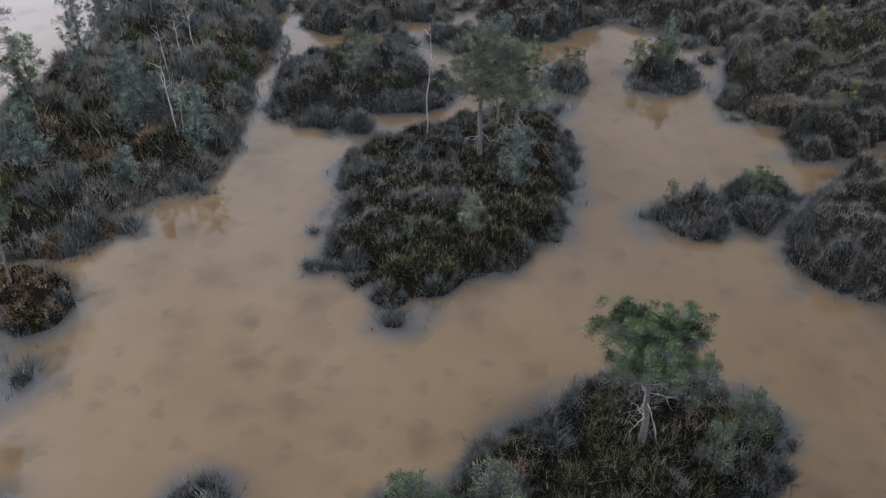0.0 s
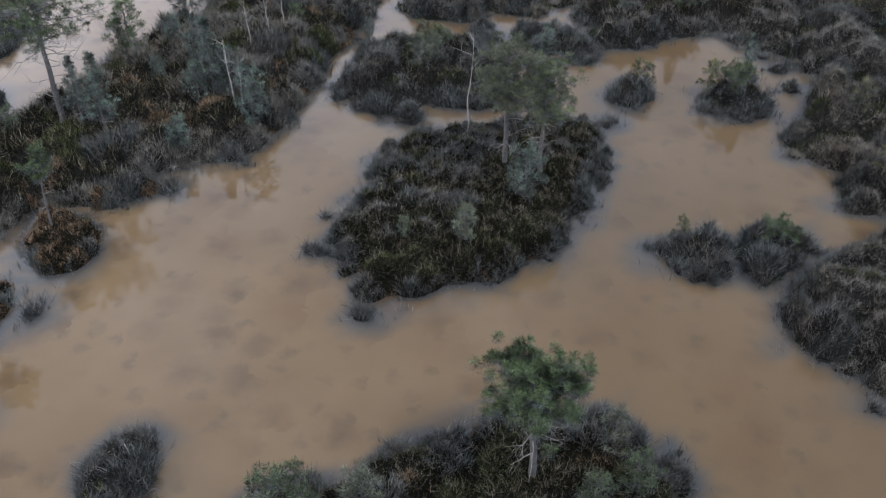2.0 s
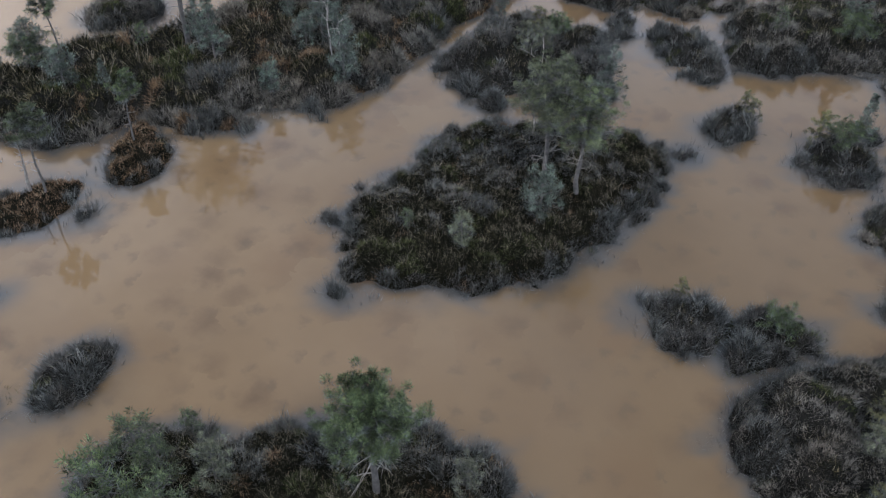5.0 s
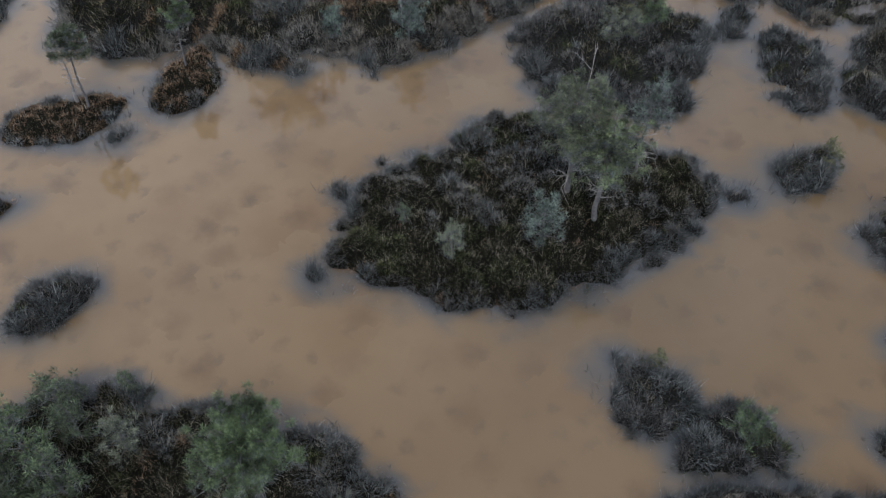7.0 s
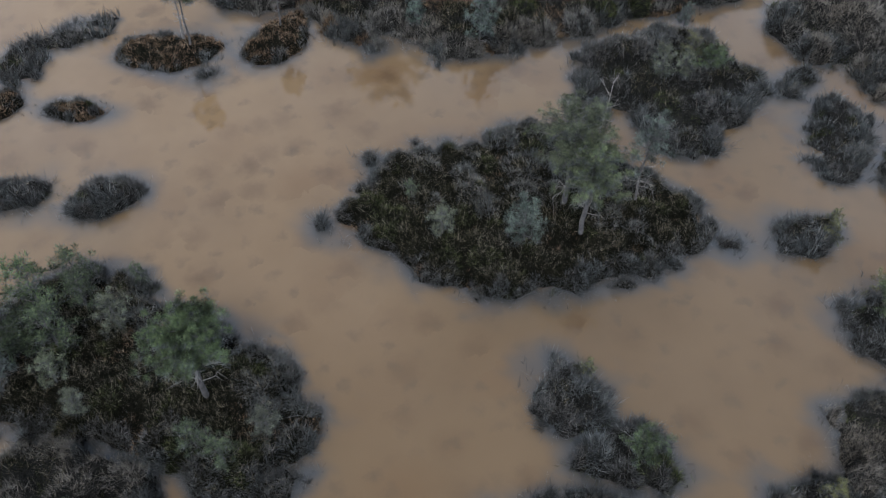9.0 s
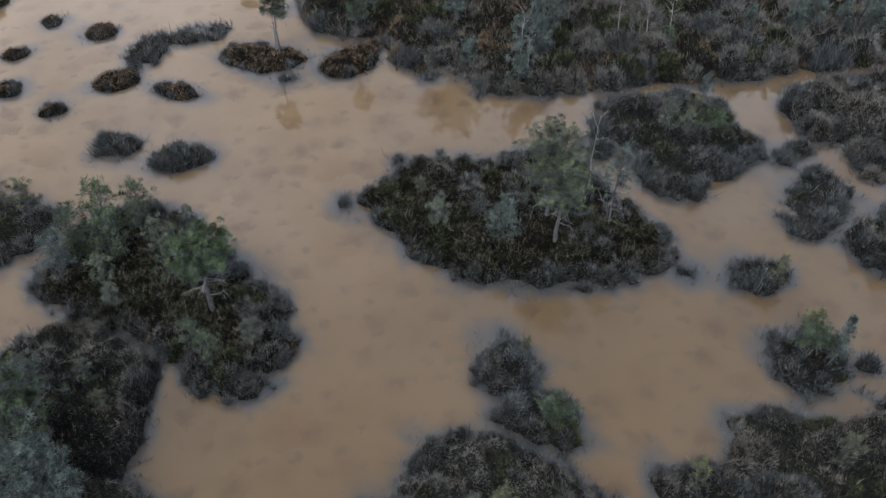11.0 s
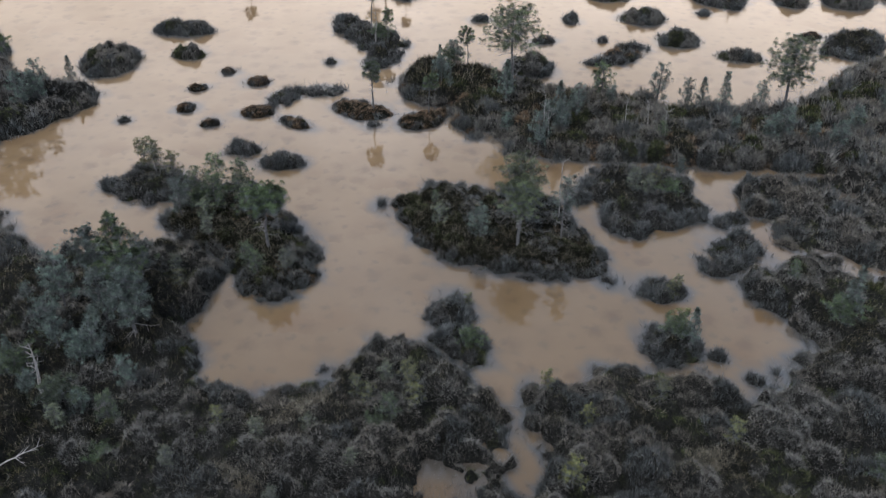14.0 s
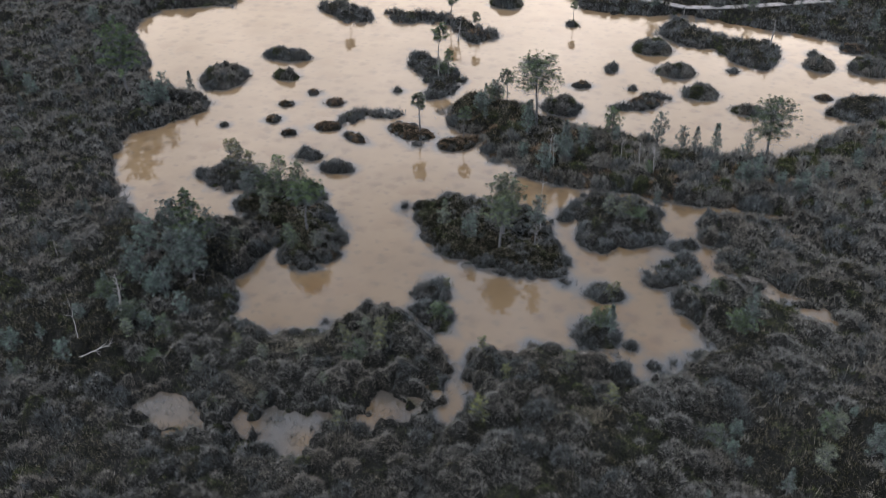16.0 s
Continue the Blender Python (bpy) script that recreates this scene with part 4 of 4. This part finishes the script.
def put(tree, x, y, size=1.0, turn=0.0, sink=0.0, lean=(0, 0)):
    m = pose(x, y, soil_height(x, y) - sink, lean[0], lean[1], turn) @ Matrix.Diagonal((size, size, size, 1))
    tree.matrix_world = m
    return tree


def more(tree, x, y, size=1.0, turn=0.0, label="", lean=(0, 0)):
    """Another of the same kind."""
    m = pose(x, y, soil_height(x, y), lean[0], lean[1], turn)
    ob = copy_thing(tree, m)
    ob.matrix_basis = m @ Matrix.Diagonal((size, size, size, 1))
    return tagged(ob, label)


# single pines
put(pine("pine_tree", "umbrella-shaped green pine with bare lower limbs", 3, 4.85, 0.66, 1.6, "umbrella", PINE, 56, 10, 0.15, 0.01, 150, 0.11, 0.02), 6.2, 20.0)
put(pine("pine_tree", "tall pine with a broad flat crown on the island", 5, 6.2, 0.47, 1.75, "umbrella", LIGHT, 46, 9, 0.15, -0.02, 90, 0.11, 0.02), 1.75, 38.3)
put(pine("pine_tree", "pine with a small layered crown on the island", 6, 5.7, 0.48, 1.45, "umbrella", LIGHT, 40, 8, 0.14, 0.0, 90, 0.11, 0.02), 3.5, 38.4)
put(pine("pine_tree", "thin pine with sparse pale needles", 8, 5.6, 0.45, 1.2, "open", BLUE, 26, 7, 0.07, 0.03, 60, 0.14, 0.026), 2.8, 41.6)
ridge_pine = put(pine("pine_tree", "tall gnarled pine with an open layered crown", 11, 9.2, 0.55, 2.7, "umbrella", PINE, 48, 14, 0.19, 0.01, 60, 0.13, 0.024), -21.2, 36.5)
put(pine("pine_tree", "tall pine with a flat wind-swept crown", 12, 6.8, 0.35, 2.4, "umbrella", PINE, 50, 10, 0.17, 0.02, 66, 0.13, 0.024), -20.6, 61.8)
shore_pine = put(pine("pine_tree", "big shore pine with wide tiers of branches", 14, 9.0, 0.35, 3.6, "open", PINE, 46, 8, 0.2, 0.02, 70, 0.18, 0.04), -15.0, -13.5)
put(pine("pine_tree", "big dense blue-green pine on the shore", 16, 7.2, 0.28, 1.9, "cone", PINE, 56, 6, 0.17, 0.02, 90, 0.14, 0.027), 14.2, 12.8)
big = put(pine("pine_tree", "bushy grey-green pine beside the shore", 17, 5.2, 0.2, 1.7, "bush", BLUE, 46, 5, 0.14, -0.02, 80, 0.14, 0.028), 17.4, 14.4)
more(big, 12.2, 9.6, 0.85, 130)
thin = put(pine("pine_tree", "slender pine with a small tuft of a crown", 21, 5.0, 0.62, 0.85, "umbrella", PINE, 14, 4, 0.07, 0.08, 80, 0.16, 0.036), -17.2, 23.6)
for x, y, size, turn in [(-17.1, 28.9, 0.8, 40), (-35.7, 20.0, 1.2, 80), (-32.6, 22.4, 0.75, 160), (-26.6, 31.7, 0.9, 220), (-57.2, 34.1, 0.6, 10), (-51.5, 17, 1.1, 100), (-47.5, 22, 0.7, 190), (-50.5, 1.5, 0.9, 250)]:
    more(thin, x, y, size, turn)

# middling pines on ridge and shores
young = put(pine("pine_tree", "young blue-green pine standing in heather", 31, 3.8, 0.12, 1.1, "bush", BLUE, 34, 3, 0.07, 0.0, 42, 0.135, 0.029), -11.9, 39.4)
slim = put(pine("pine_tree", "slim grey-green young pine", 33, 4.4, 0.2, 0.9, "cone", BLUE, 34, 4, 0.07, 0.02, 46, 0.14, 0.03), -14.8, 41.0)
for x, y, size, turn in [(-18.4, 36, 1.0, 20), (-9.4, 51.5, 0.45, 70), (-21, 50.2, 1.1, 130), (-20.8, 52.9, 0.85, 10), (-20.9, 54.4, 0.8, 200), (-21.2, 56.5, 1.0, 280), (-21.6, 59.8, 0.85, 50),
                         (-16.2, 42.6, 0.85, 90), (-20.9, 30.5, 0.45, 0), (-12.5, -8.9, 0.95, 30), (-14.5, -8.2, 1.1, 150), (-18.6, -6.9, 0.75, 200), (13.1, 50.2, 0.75, 20), (9.2, 61.0, 0.95, 140),
                         (21.5, 69.7, 0.85, 33), (24.4, 70.6, 1.0, 190), (-28, 28.6, 0.6, 120),
                         (3.1, 12.2, 0.9, 75)]:
    more(young if turn % 20 else slim, x, y, size, turn)

for x, y, size, turn in [(16.6, 12.2, 1.1, 10), (11.6, 12.6, 0.9, 70), (19.6, 12.6, 1.0, 130), (15.6, 8.8, 1.2, 190), (18.6, 9.6, 1.1, 310), (21.5, 15.5, 0.7, 45)]:
    more(young, x, y, size, turn)

# saplings
sapling = put(pine("pine_sapling", "bushy pale grey-green pine sapling", 41, 1.9, 0.05, 0.75, "bush", PALE, 26, 0, 0.04, 0.0, 46, 0.1, 0.021), 1.2, 32.2)
dusky = put(pine("pine_sapling", "dusky blue-green pine sapling among heather", 47, 2.0, 0.05, 0.8, "bush", BLUE, 26, 0, 0.04, 0.0, 34, 0.12, 0.03), -14.5, 36.5)
green = put(pine("pine_sapling", "bushy green pine sapling", 43, 2.2, 0.05, 0.85, "bush", PINE, 26, 0, 0.045, 0.0, 38, 0.12, 0.027), 0.1, 16.0)
golden = put(pine("pine_sapling", "yellowing olive sapling with thin twigs", 45, 2.2, 0.25, 0.85, "open", OLIVE, 20, 0, 0.03, 0.0, 44, 0.1, 0.03), -3.4, 7.6, 1.45)
for kind_of, rows in ((dusky, [(3.2, 35.6, 1.35, 60)]),
                      (sapling, [(3.4, 14.3, 1.0, 10), (5.1, 15.0, 0.85, 100), (8.6, 22.0, 0.95, 170), (1.4, 17.1, 1.2, 200), (-4.9, 47.3, 1.1, 80), (-4.4, 48.4, 0.9, 20),
                                 (20.0, 67.4, 1.2, 40), (24.2, 66.3, 1.2, 90), (-5.8, 6.4, 0.9, 0), (19.5, 31.2, 0.8, 40), (23.4, 27.2, 0.7, 15), (24.6, 24.5, 0.8, 260), (27, 20, 0.8, 100), (25.6, 13.0, 0.9, 310), (28.6, 26.4, 0.7, 50), (26.2, 30.4, 0.6, 200), (9.6, 14.2, 0.9, 120)]),
                      (green, [(-0.3, 14.2, 1.6, 50), (1.8, 14.6, 1.4, 210), (-1.0, 16.0, 1.3, 120), (0.8, 12.6, 1.5, 300), (8.3, 19.2, 0.9, 90), (9.4, 20.1, 0.9, 140), (-1.2, 18.3, 0.6, 15), (22.4, 32.0, 0.95, 70), (-1.4, 31.6, 0.5, 90), (6.0, 57.9, 0.7, 10)]),
                      (golden, [(20.3, 29.5, 0.8, 30), (19.4, 32.5, 1.0, 80), (22.0, 33.4, 0.9, 200), (19.2, 41.0, 0.75, 260), (18.9, 47.8, 1.0, 10), (26.3, 42.6, 1.1, 130), (-4.4, 6.2, 1.3, 70), (-2.4, 9.6, 1.2, 160),
                                (11.3, 49.8, 1.0, 220), (7.2, 49.9, 0.6, 20), (-5.3, 49.1, 0.95, 110), (10.4, 35.4, 0.6, 250), (22.2, 51.6, 0.9, 0), (21.3, 43.4, 0.7, 70), (7.8, 49.4, 0.8, 90), (21.0, 30.4, 0.9, 140), (20.6, 33.0, 0.8, 300), (9.4, 11.4, 0.9, 0), (12.0, 15.4, 0.8, 220), (24.0, 22.0, 0.7, 45), (29.5, 33.0, 0.8, 190)])):
    for x, y, size, turn in rows:
        more(kind_of, x, y, size, turn)

shrub = put(pine("dwarf_pine", "low rounded dark green dwarf pine bush", 49, 1.2, 0.05, 1.25, "bush", PINE, 30, 0, 0.04, 0.0, 60, 0.11, 0.02), 14.5, 35.9, 0.85, 0, 0.5)
for x, y, size, turn in [(12.6, 49.2, 1.0, 60), (9.6, 60.4, 1.2, 10), (1.0, 13.2, 1.1, 30), (22.8, 31.2, 0.8, 100), (-4.6, 50.2, 0.9, 200), (-27.0, 30.0, 1.3, 0), (-33.5, 21.5, 1.2, 50), (24, 12.5, 1.2, 10), (21, 8, 1.3, 90), (27, 16, 0.9, 180)]:
    more(shrub, x, y, size, turn)

# young growth scattered over the ridge and the western shore
scatter = np.random.default_rng(23)
ridge_shore, south_shore = LANDS["ridge"][0][0], LANDS["mainland_south"][0][0]
for coast, lo, hi, count, sizes in ((ridge_shore, (-28, 26), (-10, 74), 44, (0.6, 1.5)), (south_shore, (-48, -40), (0, -5), 34, (0.6, 1.5)), (south_shore, (9, -14), (33, 20), 22, (0.5, 1.2)), (LANDS["mainland_east"][0][0], (17, 56), (32, 76), 18, (0.4, 1.2)),
                                    (LANDS["far_moor"][0][0], (-86, 40), (-58, 90), 24, (0.8, 1.9))):
    for i in range(count):
        x, y = scatter.uniform(lo[0], hi[0]), scatter.uniform(lo[1], hi[1])
        size, turn, which = scatter.uniform(*sizes), scatter.uniform(0, 360), scatter.integers(0, 4)
        if coast.distance(np.array([x]), np.array([y]))[0] > 0.8:
            more((dusky, green, slim, dusky)[which], x, y, size * (0.55 if which == 2 else 1), turn)

# dead birches and snags
birch = put(dead_tree("dead_birch", "dead white birch with bare twigs", 51, 4.2, BIRCH, 8, 0.045, -0.04), -12.9, 39.7)
for x, y, size, turn in [(-14.6, 50.6, 0.95, 100), (-15.2, 47, 0.7, 30), (-12.8, 40.2, 0.8, 160), (-14.9, 49.0, 0.75, 70), (27.5, 9.7, 0.85, 20), (16.8, -0.4, 0.5, 80), (-17.8, 62, 0.8, 230)]:
    more(birch, x, y, size, turn)
put(dead_tree("dead_birch", "tall thin dead birch pole with few short twigs", 59, 6.2, BIRCH, 4, 0.045, 0.0), -0.8, 41.3)
snag = put(dead_tree("dead_pine", "dead grey pine with crooked bare limbs", 53, 3.2, GREYWOOD, 9, 0.09, 0.1), -18.2, 23.4)
for x, y, size, turn in [(-33, 21, 1.2, 20), (-46.5, 19.6, 1.2, 100), (23.5, 11.2, 1.4, 50), (-55.5, 62, 1.3, 0)]:
    more(snag, x, y, size, turn)

fallen = dead_tree("fallen_branch", "bleached crooked fallen birch lying in heather", 57, 4.4, BIRCH, 6, 0.06, 0.05)
fallen.matrix_world = pose(29.0, 10.6, soil_height(29.0, 10.6) - 0.1, -58, 0, 8)

# boardwalk beyond the pools
def boardwalk(points, label):
    walkway = tagged(new("boardwalk"), label, "boardwalk")
    for (ax, ay), (bx, by) in zip(points[:-1], points[1:]):
        length, turn = math.hypot(bx - ax, by - ay), math.atan2(by - ay, bx - ax)
        pieces = []
        for k in range(int(length / 0.16)):
            u = (k + 0.5) * 0.16
            cx, cy = ax + math.cos(turn) * u, ay + math.sin(turn) * u
            c, s = math.cos(turn), math.sin(turn)
            corner = [(a * 0.07 * c - b * 0.65 * s + cx, a * 0.07 * s + b * 0.65 * c + cy, 1.05 + z) for z in (0, 0.05) for a, b in ((-1, -1), (1, -1), (1, 1), (-1, 1))]
            pieces.append((np.array(corner), np.array([(0, 3, 2, 1), (4, 5, 6, 7), (0, 1, 5, 4), (1, 2, 6, 5), (2, 3, 7, 6), (3, 0, 4, 7)])))
        v, f = joined(pieces)
        part("deck", mesh_from("deck", v, f, PLANK), walkway, kind="stuff")
        for b in (-0.5, 0.5):
            nx, ny = -math.sin(turn) * b, math.cos(turn) * b
            v, f = tube([(ax + nx, ay + ny, 0.97), (bx + nx, by + ny, 0.97)], [0.08, 0.08], 4)
            part("beam", mesh_from("beam", v, f, GREYWOOD), walkway)
            v, f = tube([(ax + nx, ay + ny, -0.6), (ax + nx, ay + ny, 1.0)], [0.07, 0.07], 6)
            part("post", mesh_from("post", v, f, GREYWOOD), walkway)
    return walkway


boardwalk([(-70, 36), (-68.7, 40.5), (-67.8, 44.9), (-66.6, 49.3), (-67.1, 51.8), (-68.7, 56.6), (-71.9, 63.1), (-74.6, 68.1), (-77, 73)], "pale weathered plank boardwalk across the moor")
